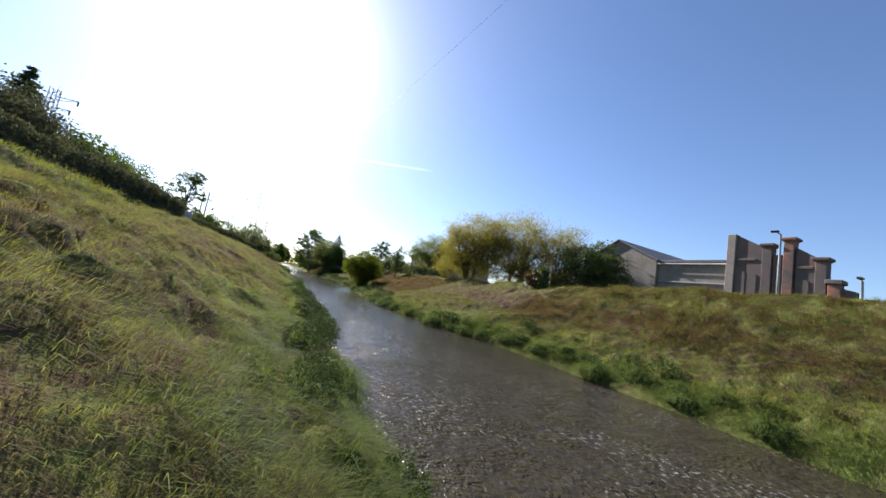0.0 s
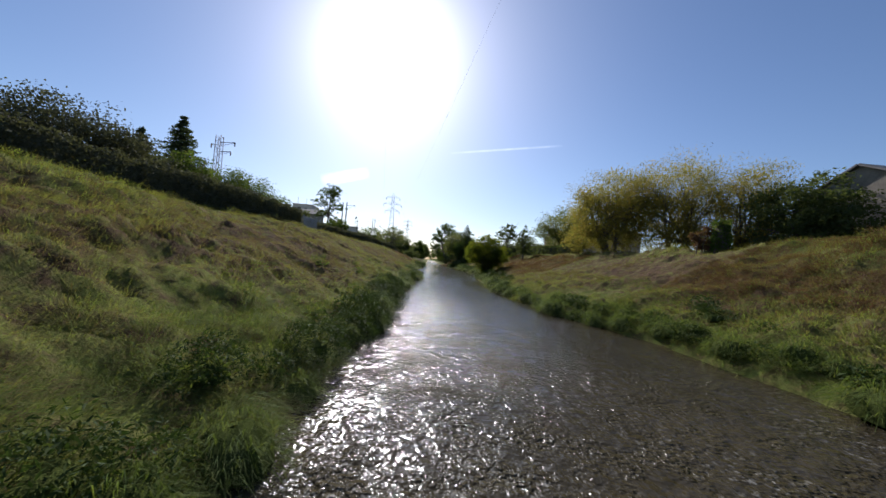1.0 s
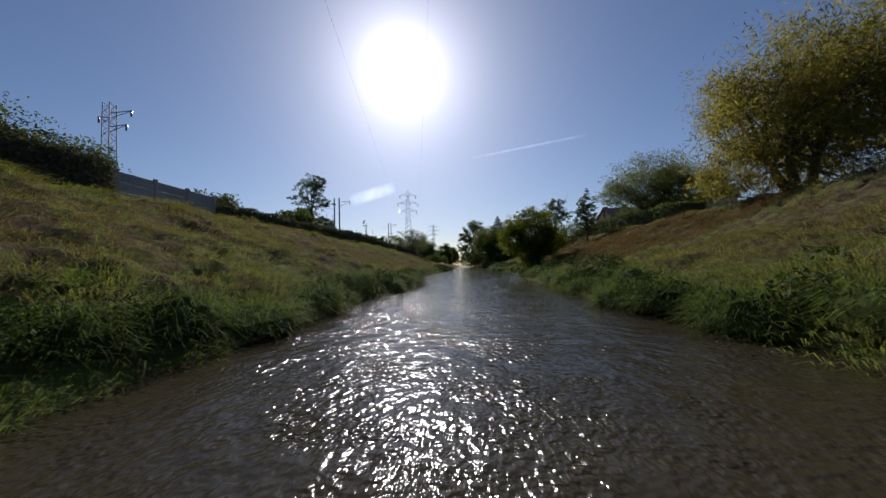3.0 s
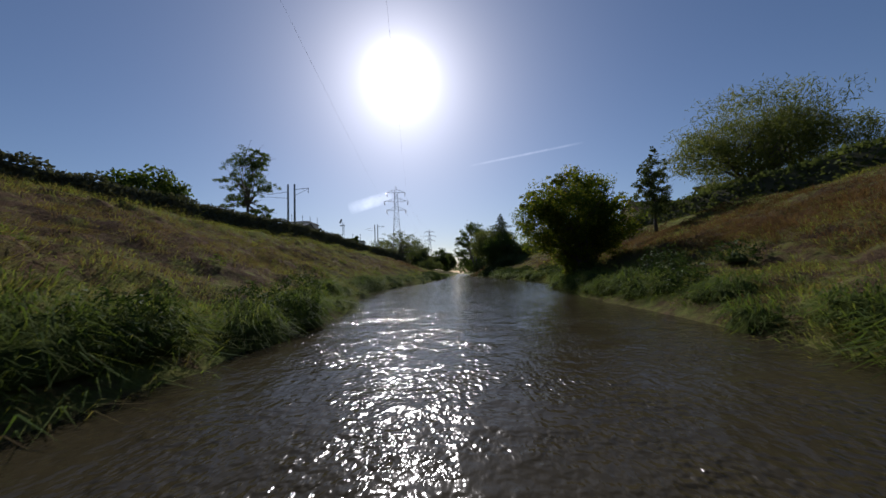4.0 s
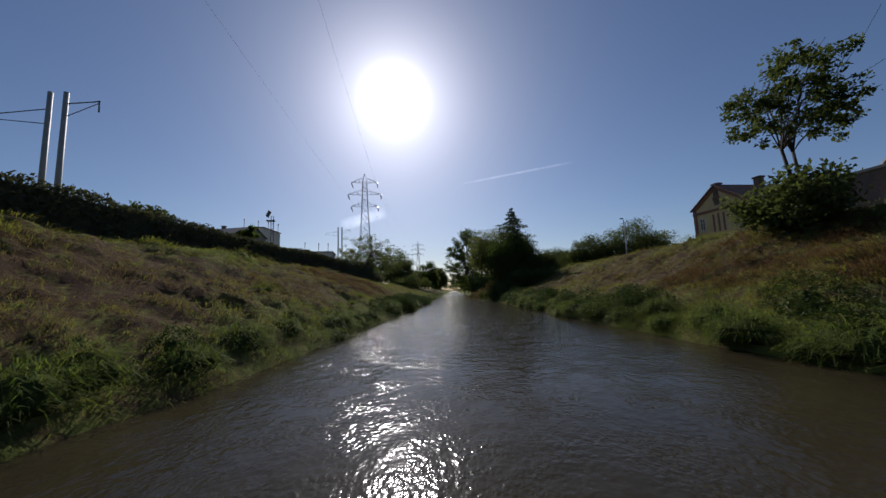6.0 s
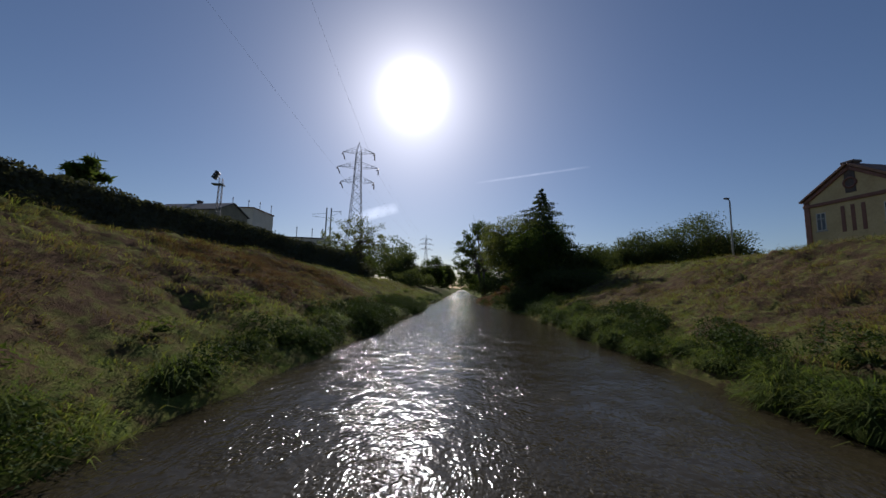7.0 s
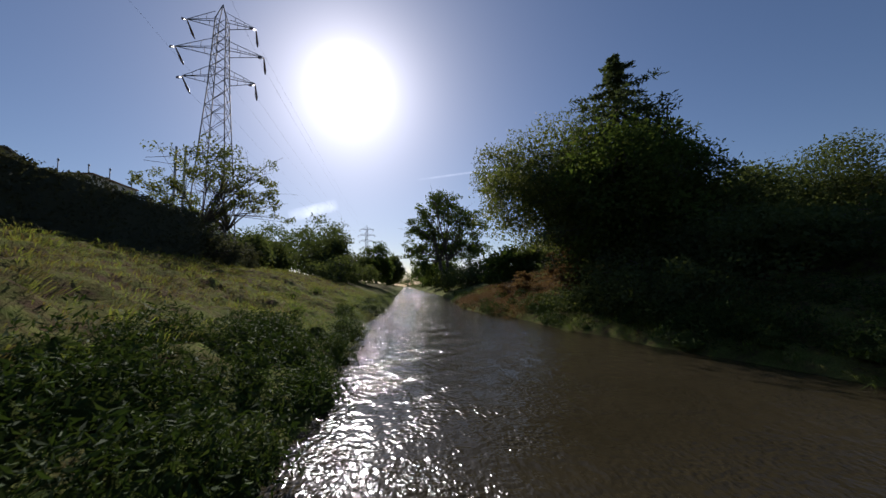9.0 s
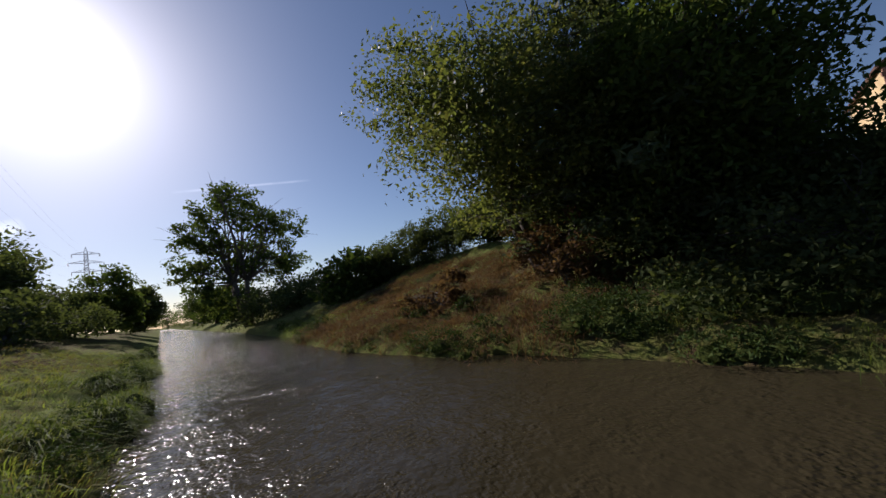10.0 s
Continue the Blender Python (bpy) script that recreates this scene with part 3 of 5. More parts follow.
def lattice_mast(label, x, y, z, height, turn):
    """A slim square lattice mast with brackets for the overhead line."""
    t = thing("lattice_mast", x, y, z, label, "mast", "", turn)
    for cx, cy in ((-1, -1), (1, -1), (1, 1), (-1, 1)):
        part("leg", tube_mesh("leg", [([(cx * 0.42, cy * 0.42, -0.4), (cx * 0.34, cy * 0.34, height)], [0.05, 0.045])], STEEL, 4), STEEL, t)
    for ax, ay, bx, by in ((-1, -1, 1, -1), (1, -1, 1, 1), (1, 1, -1, 1), (-1, 1, -1, -1)):
        runs, k = [], 0.0
        while k < height - 0.4:
            beam(runs, (ax * 0.38, ay * 0.38, k), (bx * 0.37, by * 0.37, min(height, k + 0.55)), 0.022)
            beam(runs, (bx * 0.37, by * 0.37, min(height, k + 0.55)), (ax * 0.36, ay * 0.36, min(height, k + 1.1)), 0.022)
            k += 1.1
        part("bracing", tube_mesh("bracing", runs, STEEL, 4), STEEL, t)
    for h, reach in ((height - 0.9, 2.2), (height - 1.3, -1.1), (height - 2.2, 1.7)):
        runs = []
        beam(runs, (0, 0, h), (reach, 0, h + 0.12), 0.045)
        beam(runs, (0, 0, h - 0.5), (reach * 0.95, 0, h + 0.06), 0.03)
        arm = part("bracket", tube_mesh("bracket", runs, STEEL, 5), STEEL, t)
        part("insulator", tube_mesh("insulator", [([(reach * 0.97, 0, h + 0.1), (reach * 0.97, 0, h - 0.45)], [0.09, 0.07])], PORCELAIN, 6), PORCELAIN, arm)
    return t


def rail_mast(label, x, y, z, height, turn, two=True, arm=1.8):
    """Railway masts with brackets for the overhead line."""
    t = thing("railway_mast", x, y, z, label, "mast", "railway masts", turn)
    for k, dx in enumerate((0.0, 0.85) if two else (0.0,)):
        runs = [([(dx, 0, -0.4), (dx, 0, height)], [0.16, 0.12])]
        part("post", tube_mesh("post", runs, POLE, 8), POLE, t)
    dx = 0.85 if two else 0.0
    runs = []
    beam(runs, (dx, 0, height - 0.7), (dx + arm, 0, height - 0.55), 0.035)
    beam(runs, (dx, 0, height - 1.5), (dx + arm, 0, height - 0.65), 0.025)
    beam(runs, (dx + arm, 0, height - 0.5), (dx + arm, 0, height - 1.2), 0.04)
    part("bracket", tube_mesh("bracket", runs, STEEL, 5), STEEL, t)
    runs = []
    beam(runs, (0, 0, height - 1.0), (-arm * 1.5, 0, height - 1.3), 0.03)
    beam(runs, (0, 0, height - 1.9), (-arm * 1.6, 0, height - 1.6), 0.025)
    part("bracket", tube_mesh("bracket", runs, STEEL, 5), STEEL, t)
    return t


def street_lamp(label, x, y, z, height, turn, arm=0.7):
    t = thing("street_lamp", x, y, z, label, "street lamp", "street lamps", turn)
    runs = [([(0, 0, -0.3), (0, 0, height * 0.5), (0, 0, height - 0.15), (arm * 0.3, 0, height)], [0.07, 0.055, 0.045, 0.035])]
    part("pole", tube_mesh("pole", runs, POLE, 8), POLE, t)
    part("lamp_head", boxed(arm * 0.1, arm * 0.1 + 0.36, -0.09, 0.09, height - 0.04, height + 0.06, 0.02), BLACKISH, t, "flat dark lamp head")
    return t


def floodlight(label, x, y, z, height, turn):
    t = thing("floodlight_mast", x, y, z, label, "floodlight", "", turn)
    runs = []
    for sx, sy in ((-1, -1), (1, -1), (1, 1), (-1, 1)):
        beam(runs, (sx * 0.22, sy * 0.22, -0.3), (sx * 0.14, sy * 0.14, height), 0.035)
    k = 0.0
    while k < height - 0.6:
        for sx, sy, ex, ey in ((-1, -1, 1, -1), (1, -1, 1, 1), (1, 1, -1, 1), (-1, 1, -1, -1)):
            beam(runs, (sx * 0.2, sy * 0.2, k), (ex * 0.18, ey * 0.18, k + 0.6), 0.018)
        k += 0.6
    part("mast", tube_mesh("mast", runs, STEEL, 4), STEEL, t)
    part("platform", boxed(-0.75, 0.35, -0.4, 0.4, height - 0.75, height - 0.66), STEEL, t)
    for k, dz in enumerate((-0.35, 0.05, 0.45)):
        bm = bmesh.new()
        block(bm, -0.75, -0.4, -0.42, 0.42, dz * 0.75 - 0.13, dz * 0.75 + 0.13, 0.05)
        bmesh.ops.transform(bm, matrix=Matrix.Translation((0, 0, height)) @ Matrix.Rotation(radians(25), 4, "Y"), verts=bm.verts)
        part("lamp_head", bm, BLACKISH, t, "black floodlight housing")
    return t


# ---- buildings ----
def window(parent, name, x, z, w, h, y=0.0, label=""):
    """A window on the wall plane y, facing -y: recess, frame bars and panes."""
    win = part(name, boxed(x - w / 2 - 0.08, x + w / 2 + 0.08, y - 0.05, y + 0.02, z - 0.12, z - 0.02), CONCRETE, parent, label)
    for dx in (-1, 1):
        part("pane", boxed(x + dx * w / 4 - w / 4 + 0.04, x + dx * w / 4 + w / 4 - 0.04, y - 0.012, y + 0.02, z + 0.05, z + h - 0.05), GLASS, win)
    bm = bmesh.new()
    for x0, x1, z0, z1 in ((x - w / 2, x - w / 2 + 0.07, z, z + h), (x + w / 2 - 0.07, x + w / 2, z, z + h), (x - 0.035, x + 0.035, z, z + h), (x - w / 2, x + w / 2, z, z + 0.07), (x - w / 2, x + w / 2, z + h - 0.07, z + h), (x - w / 2, x + w / 2, z + h * 0.66, z + h * 0.66 + 0.05)):
        block(bm, x0, x1, y - 0.035, y + 0.02, z0, z1)
    part("frame", bm, PALE, win)
    return win


def gable_house(name, label, x, y, z, turn, width, depth, eave, ridge, wall_mat, roof_mat, over=0.35, category="house", windows=(), chimneys=(), band=None):
    """A house with its gable to -y of its own axes: walls, roof slabs, windows, chimneys."""
    t = thing(name, x, y, z, label, category, "", turn)
    w = width / 2
    bm = bmesh.new()
    outline = [(-w, -3.0), (w, -3.0), (w, eave), (0, ridge), (-w, eave)]
    front = [bm.verts.new((px, 0, pz)) for px, pz in outline]
    back = [bm.verts.new((px, depth, pz)) for px, pz in outline]
    bm.faces.new(front)
    bm.faces.new(back[::-1])
    for i in range(5):
        bm.faces.new((front[i], back[i], back[(i + 1) % 5], front[(i + 1) % 5]))
    bmesh.ops.recalc_face_normals(bm, faces=bm.faces)
    part("wall", bm, wall_mat, t)
    slope = math.atan2(ridge - eave, w)
    run = math.hypot(w, ridge - eave) + over
    for sx in (-1, 1):
        bm = bmesh.new()
        block(bm, 0, run, -over, depth + over, 0.01, 0.2, 0.02)
        bmesh.ops.transform(bm, matrix=Matrix.Translation((0, 0, ridge + 0.03)) @ (Matrix.Rotation(slope, 4, "Y") if sx > 0 else Matrix.Rotation(math.pi, 4, "Z") @ Matrix.Translation((0, -depth, 0)) @ Matrix.Rotation(slope, 4, "Y")), verts=bm.verts)
        part("roof", bm, roof_mat, t)
    for wx, wz, ww, wh in windows:
        window(t, "window", wx, wz, ww, wh)
    for cx, cy, ct in chimneys:
        bm = boxed(cx - 0.4, cx + 0.4, cy - 0.35, cy + 0.35, eave, ct, 0.02)
        block(bm, cx - 0.5, cx + 0.5, cy - 0.45, cy + 0.45, ct, ct + 0.22, 0.03)
        part("chimney", bm, BRICK, t, "brick chimney with a wider cap")
    if band:
        part("cornice", boxed(-w - 0.12, w + 0.12, -0.14, 0.0, band - 0.18, band + 0.14, 0.03), TRIM, t)
    return t


def slab_house(name, label, x, y, z, turn, width, depth, height, wall_mat, windows=(), roof_mat=None, lip=0.25, category="building"):
    t = thing(name, x, y, z, label, category, "", turn)
    part("wall", boxed(-width / 2, width / 2, 0, depth, -3.0, height), wall_mat, t)
    part("roof", boxed(-width / 2 - lip, width / 2 + lip, -lip, depth + lip, height + 0.003, height + 0.3, 0.03), roof_mat or ROOFING, t)
    for wx, wz, ww, wh in windows:
        window(t, "window", wx, wz, ww, wh)
    return t


# ---- left side, behind the bank ----
def hedge(name, label, points, leaves, leaf, seed, mat, category="hedge"):
    """A clipped or overgrown hedge along points of x, y, base, top, half thickness."""
    rng = np.random.default_rng(seed)
    t = thing(name, points[0][0], points[0][1], points[0][2], label, category)
    points = [(level(x, z0)[0], y, level(x, z0)[1], level(x, z1)[1], w) for x, y, z0, z1, w in points]
    o = np.array(points[0][:3])
    v, f = [], []
    for x, y, z0, z1, w in points:
        for dx, zz in ((-w * 0.85, z0 - 0.4), (-w * 0.75, z1 - 0.12), (w * 0.75, z1 - 0.12), (w * 0.85, z0 - 0.4)):
            v.append((x + dx - o[0], y - o[1], zz - o[2]))
    for i in range(len(points) - 1):
        for k in range(3):
            f.append((i * 4 + k, i * 4 + k + 1, i * 4 + k + 5, i * 4 + k + 4))
    f += [(0, 3, 2, 1), tuple(len(v) - 4 + k for k in range(4))]
    part("twig_core", mesh_from("twig_core", v, f, HEDGE, False), HEDGE, t)
    p = np.array(points)
    cum = np.concatenate([[0], np.cumsum(np.hypot(np.diff(p[:, 0]), np.diff(p[:, 1])))])
    n = leaves
    a = rng.uniform(0, cum[-1], n)
    at = np.stack([np.interp(a, cum, p[:, k]) for k in range(5)], axis=1)
    face = rng.uniform(size=n)
    rough = np.array([noise.noise((q[1] * 0.9, q[0], 0.0)) * 0.28 + noise.noise((q[1] * 3.1, q[0], 5.0)) * 0.14 for q in at])
    c = np.zeros((n, 3))
    top = face > 0.62
    u = rng.uniform(-1, 1, n)
    c[:, 0] = at[:, 0] + np.where(top, u * at[:, 4], at[:, 4] * (0.95 + rough) * np.where(rng.uniform(size=n) < 0.75, 1, -1))
    c[:, 1] = at[:, 1]
    c[:, 2] = np.where(top, at[:, 3] + rough, at[:, 2] + (at[:, 3] + rough - at[:, 2]) * rng.uniform(0, 1, n))
    c += np.clip(rng.normal(size=(n, 3)), -1.5, 1.5) * 0.08 - o
    part("leaves", quads_mesh("leaves", leaf_quads(rng, c, leaf, 0.1, 0.6), mat), mat, t)
    return t


HT = 3.5
hedge("overgrown_hedge", "tall overgrown dark hedge along the top of the bank", [(-16.2, -22, HT - 0.4, 4.9, 1.0), (-16.2, 8, HT - 0.4, 4.6, 1.0), (-16.0, 17, HT - 0.4, 4.4, 1.0), (-15.9, 22, HT - 0.2, 4.7, 0.9), (-15.7, 30, HT, 4.9, 0.8), (-15.9, 37, HT - 0.1, 4.9, 0.7)], 64000, 0.11, 11, HEDGE)
hedge("ivy_fence", "long dark ivy-covered fence on the crest of the bank", [(-15.9, 44, HT, 4.4, 0.5), (-15.6, 57, HT, 4.55, 0.55), (-15.5, 70, HT, 5.0, 0.6), (-15.5, 90, HT, 4.9, 0.6), (-15.5, 102, HT, 5.1, 0.6), (-15.6, 116, HT - 0.5, 5.3, 0.7), (-16.0, 128, HT - 0.8, 5.5, 0.9)], 44000, 0.15, 12, HEDGE)

tree("bush", "large dark bush rising over the hedge", -18.0, 18.5, HT, [(0, 0, 1.6, 2.2, 2.6, 1.2), (0.5, 2.4, 1.3, 1.6, 1.8, 0.9), (0, -4, 1.0, 1.8, 2.4, 0.9)], HEDGE, 34000, 0.12, 21, 0.16, 0.25, 3, 0.6, 0.4, 0.3, "bush", bare=1)
tree("bush", "straggling shrub with arching twigs above the hedge", -17.3, 24.5, HT, [(0, 0, 1.7, 1.2, 1.6, 1.0)], GREEN, 2600, 0.20, 22, 0.08, 0.3, 3, 0.7, 0.3, 0.3, "bush", bare=2)
tree("bush", "broad drooping shrub beside the hedge end", -19.0, 34, HT, [(0, 0, 2.2, 2.2, 3.0, 1.3), (0.4, 3.6, 1.6, 1.8, 2.2, 1.1), (0, -3, 2.0, 1.6, 2.0, 1.2)], GREEN, 15000, 0.15, 23, 0.12, 0.35, 3, 0.6, 0.4, 0.3, "bush", bare=1)
conifer("fir_tree", "smaller ragged fir beside a taller one", -27.5, 33.6, HT, 6.3, 2.3, 32, 0.24, 9000, 0.45)
conifer("fir_tree", "dark pointed fir behind the hedge", -27.2, 37.7, HT, 9.0, 3.7, 24, 0.26, 18000, 0.35, 1.2)
tree("bush", "small dark bush beside a concrete fence", -20.5, 50, HT - 0.2, [(0, 0, 1.8, 1.5, 2.0, 1.3)], DARK, 3600, 0.24, 25, 0.1, 0.3, 2, 0.5, 0.4, 0.3, "bush")
tree("bush", "leafy bush growing over the fence", -17.0, 56.5, HT, [(0, 0, 1.5, 1.4, 2.0, 1.1)], GREEN, 3000, 0.24, 26, 0.1, 0.3, 2, 0.5, 0.4, 0.3, "bush")
tree("locust_tree", "open feathery locust tree in thinning green leaf", -24.5, 76.5, HT, [(0.0, 0, 9.3, 2.1, 2.3, 1.8), (-1.9, 0.4, 7.4, 1.5, 1.6, 1.2), (1.8, -0.4, 6.8, 1.6, 1.7, 1.3), (1.2, 0.5, 10.0, 1.3, 1.5, 1.2), (-1.0, 0, 5.2, 1.6, 1.6, 1.0), (1.5, 0.3, 4.0, 1.4, 1.5, 0.9)], GREEN, 13000, 0.17, 27, 0.2, 0.42, 1, 0.8, 0.35, 0.17, bare=2)
tree("bush", "small palm-like shrub above the fence", -17.6, 93.5, HT, [(0, 0, 2.2, 0.8, 0.8, 0.7)], GREEN, 900, 0.51, 28, 0.06, 0.6, 2, 0.6, 0.3, 0.3, "bush", slim=0.25)
tree("bush", "low dark shrub above the fence", -17.5, 84, HT, [(0, 0, 1.7, 1.1, 1.8, 0.7)], DARK, 1800, 0.24, 29, 0.06, 0.4, 2, 0.6, 0.3, 0.3, "bush")
tree("airy_tree", "thin airy half-bare tree beside a steel pylon", -17.7, 133.2, HT - 0.8, [(0.4, 0, 7.4, 2.8, 2.6, 1.9), (3.2, 0, 5.4, 2.2, 2.0, 1.5), (-3.4, 0, 5.8, 2.0, 2.0, 1.6), (4.6, 0.3, 3.9, 1.5, 1.6, 0.9), (0.2, 0, 4.4, 2.4, 2.0, 1.3), (0, 0, 1.9, 1.0, 1.0, 1.6)], SILVER, 9000, 0.2, 30, 0.14, 0.3, 2, 0.9, 0.3, 0.2, limbs=46, bare=2)
tree("bush", "ragged dark bush closing the end of the ivy fence", -16.1, 129.0, HT - 1.0, [(0, 0, 1.5, 1.3, 1.8, 1.5), (0.3, 2.6, 1.1, 1.5, 2.0, 1.2), (0.2, 5.4, 0.8, 1.5, 2.0, 1.0)], HEDGE, 7000, 0.2, 33, 0.1, 0.3, 4, 0.6, 0.4, 0.26, "bush")
tree("thicket", "low dark thicket along the far bank", -11.5, 153, HT - 1.2, [(0, 0, 1.2, 2.4, 6, 1.6), (-2.5, 8, 1.4, 2.6, 6, 1.8), (1.8, 13, 1.0, 2.2, 6, 1.5)], DARK, 9000, 0.32, 34, 0.12, 0.3, 4, 0.6, 0.4, 0.26, "bush")
tree("thicket", "dark thicket at the foot of the pylon", -20, 137, HT - 0.8, [(0, 0, 1.6, 2.8, 4, 1.8), (-4, -4, 1.5, 2.5, 4, 1.5)], DARK, 8000, 0.31, 31, 0.12, 0.3, 3, 0.5, 0.4, 0.3, "bush")
for k, (tx, ty, th, tr, tm, ts) in enumerate([(-22, 189, 14.0, 5.6, GREEN, 0.26), (-33.5, 192, 14.5, 5.8, GREEN, 0.26), (-42, 190, 10, 4.5, GREEN, 0.26), (-16, 165, 10.0, 4.2, DARK, 0.2), (-13, 176, 5.4, 3.4, DARK, 0.22), (-9, 183, 8.4, 3.5, GREEN, 0.24), (-6.6, 205, 7.8, 3.2, DARK, 0.26), (-8, 230, 9, 4.2, DARK, 0.3), (-24, 152, 5.5, 3.8, DARK, 0.22), (-28, 170, 6.5, 5, DARK, 0.24), (-36, 178, 6, 5, DARK, 0.24), (-47, 180, 7, 6, DARK, 0.26)]):
    tree("round_tree", "rounded dark green tree beside the canal", tx, ty, HT - 1.2, [(0, 0, th * 0.6, tr, tr, th * 0.38), (tr * 0.4, 0, th * 0.4, tr * 0.7, tr * 0.8, th * 0.3), (-tr * 0.45, 0, th * 0.38, tr * 0.7, tr * 0.8, th * 0.3), (0, 0, th * 0.22, tr * 0.8, tr * 0.8, th * 0.24)], tm, 8000, ts * 2.1, 40 + k, 0.3, 0.3, 1, 0.45, 0.5, 0.3, group="trees along the far canal")

pylon("pylon", "tall grey steel lattice pylon with three crossarms", -18.0, 134.5, HT - 0.9, 22.4, 2.9, [(15.5, 2.7), (18.0, 3.3), (20.5, 2.6)], 8, "steel pylons", 0.05)
pylon("pylon", "distant grey steel lattice pylon with crossarms", -21.8, 283, HT, 28.5, 4.6, [(20.0, 3.6), (23.0, 4.3), (26.0, 3.4)], 8, "steel pylons", 0.1)
LINES = [(sx * r, h) for sx in (-1, 1) for h, r in ((15.5, 2.7), (18.0, 3.3), (20.5, 2.6))]
cables("power_line", "thin dark overhead power lines between pylons", [((-18.0 + r, 134.5, HT - 0.9 + h - 0.8), (-21.8 + r * 1.2, 283, HT + h * 1.2), 3.0) for r, h in LINES])
cables("power_line", "thin dark overhead power lines crossing above the canal", [((-18.0 + r, 134.5, HT - 0.9 + h - 0.8), (9.0 + r, -70, HT + 1.5 + h), 3.5) for r, h in LINES[1:6:3]])
lattice_mast("slender flat-topped lattice railway mast with side brackets", -33.7, 54, HT, 12.0, 0)
rail_mast("pair of grey railway masts with overhead brackets", -23.5, 84, HT, 9.0, 6)
rail_mast("pair of grey railway masts with overhead brackets", -26.3, 143, HT, 11.8, 6)
floodlight("lattice floodlight mast with black lamp housings", -26.2, 114, HT, 8.2, 20)

gable_house("house", "large beige rendered apartment house with a low dark roof", -49.5, 150.0, HT, 84, 9.0, 16.0, 10.6, 12.8, RENDER, ROOFING, windows=[(wx, wz, 1.2, 1.5) for wz in (5.0, 8.0) for wx in (-2.4, 1.6)], chimneys=[(0.8, 9, 13.6)])
slab_house("house", "pale pink rendered apartment house with a flat roof", -66.6, 177.0, HT, 2, 9.0, 11.8, 17.2, PALE, [(wx, wz, 1.3, 1.6) for wz in (8.2, 11.2, 14.2) for wx in (-2.4, 1.6)], TILE)
slab_house("house", "far pale flat-roofed house with rooftop vents", -44.0, 172, HT, 12, 12, 9, 9.0, PALE, [(-3, 5.2, 1.2, 1.4), (2, 5.2, 1.2, 1.4)])
slab_house("shed", "low pale lineside hut with a flat roof", -36, 76, HT, 10, 9, 5, 4.2, PALE, [(1.5, 1.4, 1.1, 1.0)], ROOFING, category="shed")
for px, py, pz in ((-70.3, 178.4, 17.5), (-67.0, 181, 17.5), (-64.6, 183, 17.5), (-63.2, 187, 17.5), (-47.5, 174, 9.3), (-43.5, 175, 9.3), (-40.5, 175, 9.3)):
    v = thing("roof_vent", px, py, HT + pz, "thin metal vent pipe on a roof", "vent", "vents on flat roofs")
    part("pipe", tube_mesh("pipe", [([(0, 0, -0.2), (0, 0, 2.6)], [0.09, 0.09])], STEEL, 6), STEEL, v)
    part("cowl", tube_mesh("cowl", [([(0, 0, 2.6), (0, 0, 3.0)], [0.18, 0.14])], STEEL, 6), STEEL, v)


def concrete_fence(x, y0, y1, z, height, bay):
    t = thing("concrete_fence", x, y0, z, "grey precast concrete fence with posts and panels", "fence")
    n = round((y1 - y0) / bay)
    for k in range(n + 1):
        part("post", boxed(-0.08, 0.08, k * bay - 0.08, k * bay + 0.08, -0.3, height + 0.1, 0.015), CONCRETE, t)
        if k < n:
            for r in range(3):
                part("panel", boxed(-0.03, 0.03, k * bay + 0.083, (k + 1) * bay - 0.083, r * height / 3 + 0.01, (r + 1) * height / 3 - 0.005, 0.01), CONCRETE, t)
    return t


concrete_fence(-16.1, 37.8, 43.8, HT, 1.35, 2.0)

# ---- right side, behind the bank ----
RT = 5.15
tree("willow", "spreading willow turning yellow on the bank top", 17.5, 44, RT, [(0, 0, 6.8, 3.8, 4.2, 2.8), (-2.6, -0.5, 4.8, 2.4, 3, 2.6), (2.8, 0, 6.2, 3.2, 3.4, 3.2), (0, 0, 2.4, 4.4, 3.6, 1.9), (-3.2, 0, 1.8, 2.0, 2.4, 1.4)], WILLOW, 42000, 0.34, 61, 0.3, 0.22, 3, 0.7, 0.45, 0.26, droop=0.6, slim=0.15, limbs=34, bare=1)
tree("willow", "spreading willow turning yellow on the bank top", 24.5, 43, RT, [(0, 0, 8.4, 4.6, 4.8, 3.6), (-2.4, 1, 5.0, 4, 4, 2.8), (3.5, 0, 6.2, 3.4, 3.6, 3.2), (0, -1, 2.6, 4.6, 3.6, 2.2)], WILLOW, 42000, 0.34, 62, 0.32, 0.22, 3, 0.7, 0.45, 0.26, droop=0.6, slim=0.15, limbs=34, bare=1)
tree("willow", "half-bare willow with thin upright branches", 30.0, 40, RT, [(0, 0, 7.4, 3.8, 4.0, 3.8), (2.6, 0, 4.2, 2.8, 3.4, 2.8), (-1, 0, 2.4, 3.6, 3.4, 1.9)], WILLOW, 34000, 0.32, 63, 0.3, 0.22, 3, 0.8, 0.4, 0.28, droop=0.5, slim=0.15, limbs=36, bare=1)
tree("willow", "airy pale willow on the bank top", 20.0, 64.5, RT, [(0.4, 0, 6.2, 3.8, 4.0, 2.4), (-3.4, -0.5, 4.6, 2.2, 2.4, 1.7), (3.0, 0.5, 5.6, 3.4, 3.4, 2.4), (-0.6, 0, 3.4, 3.0, 3.0, 1.3), (6.0, 0, 5.0, 2.6, 2.8, 2.2)], SILVER, 40000, 0.32, 64, 0.24, 0.28, 2, 0.8, 0.4, 0.26, droop=0.6, slim=0.15, limbs=36)
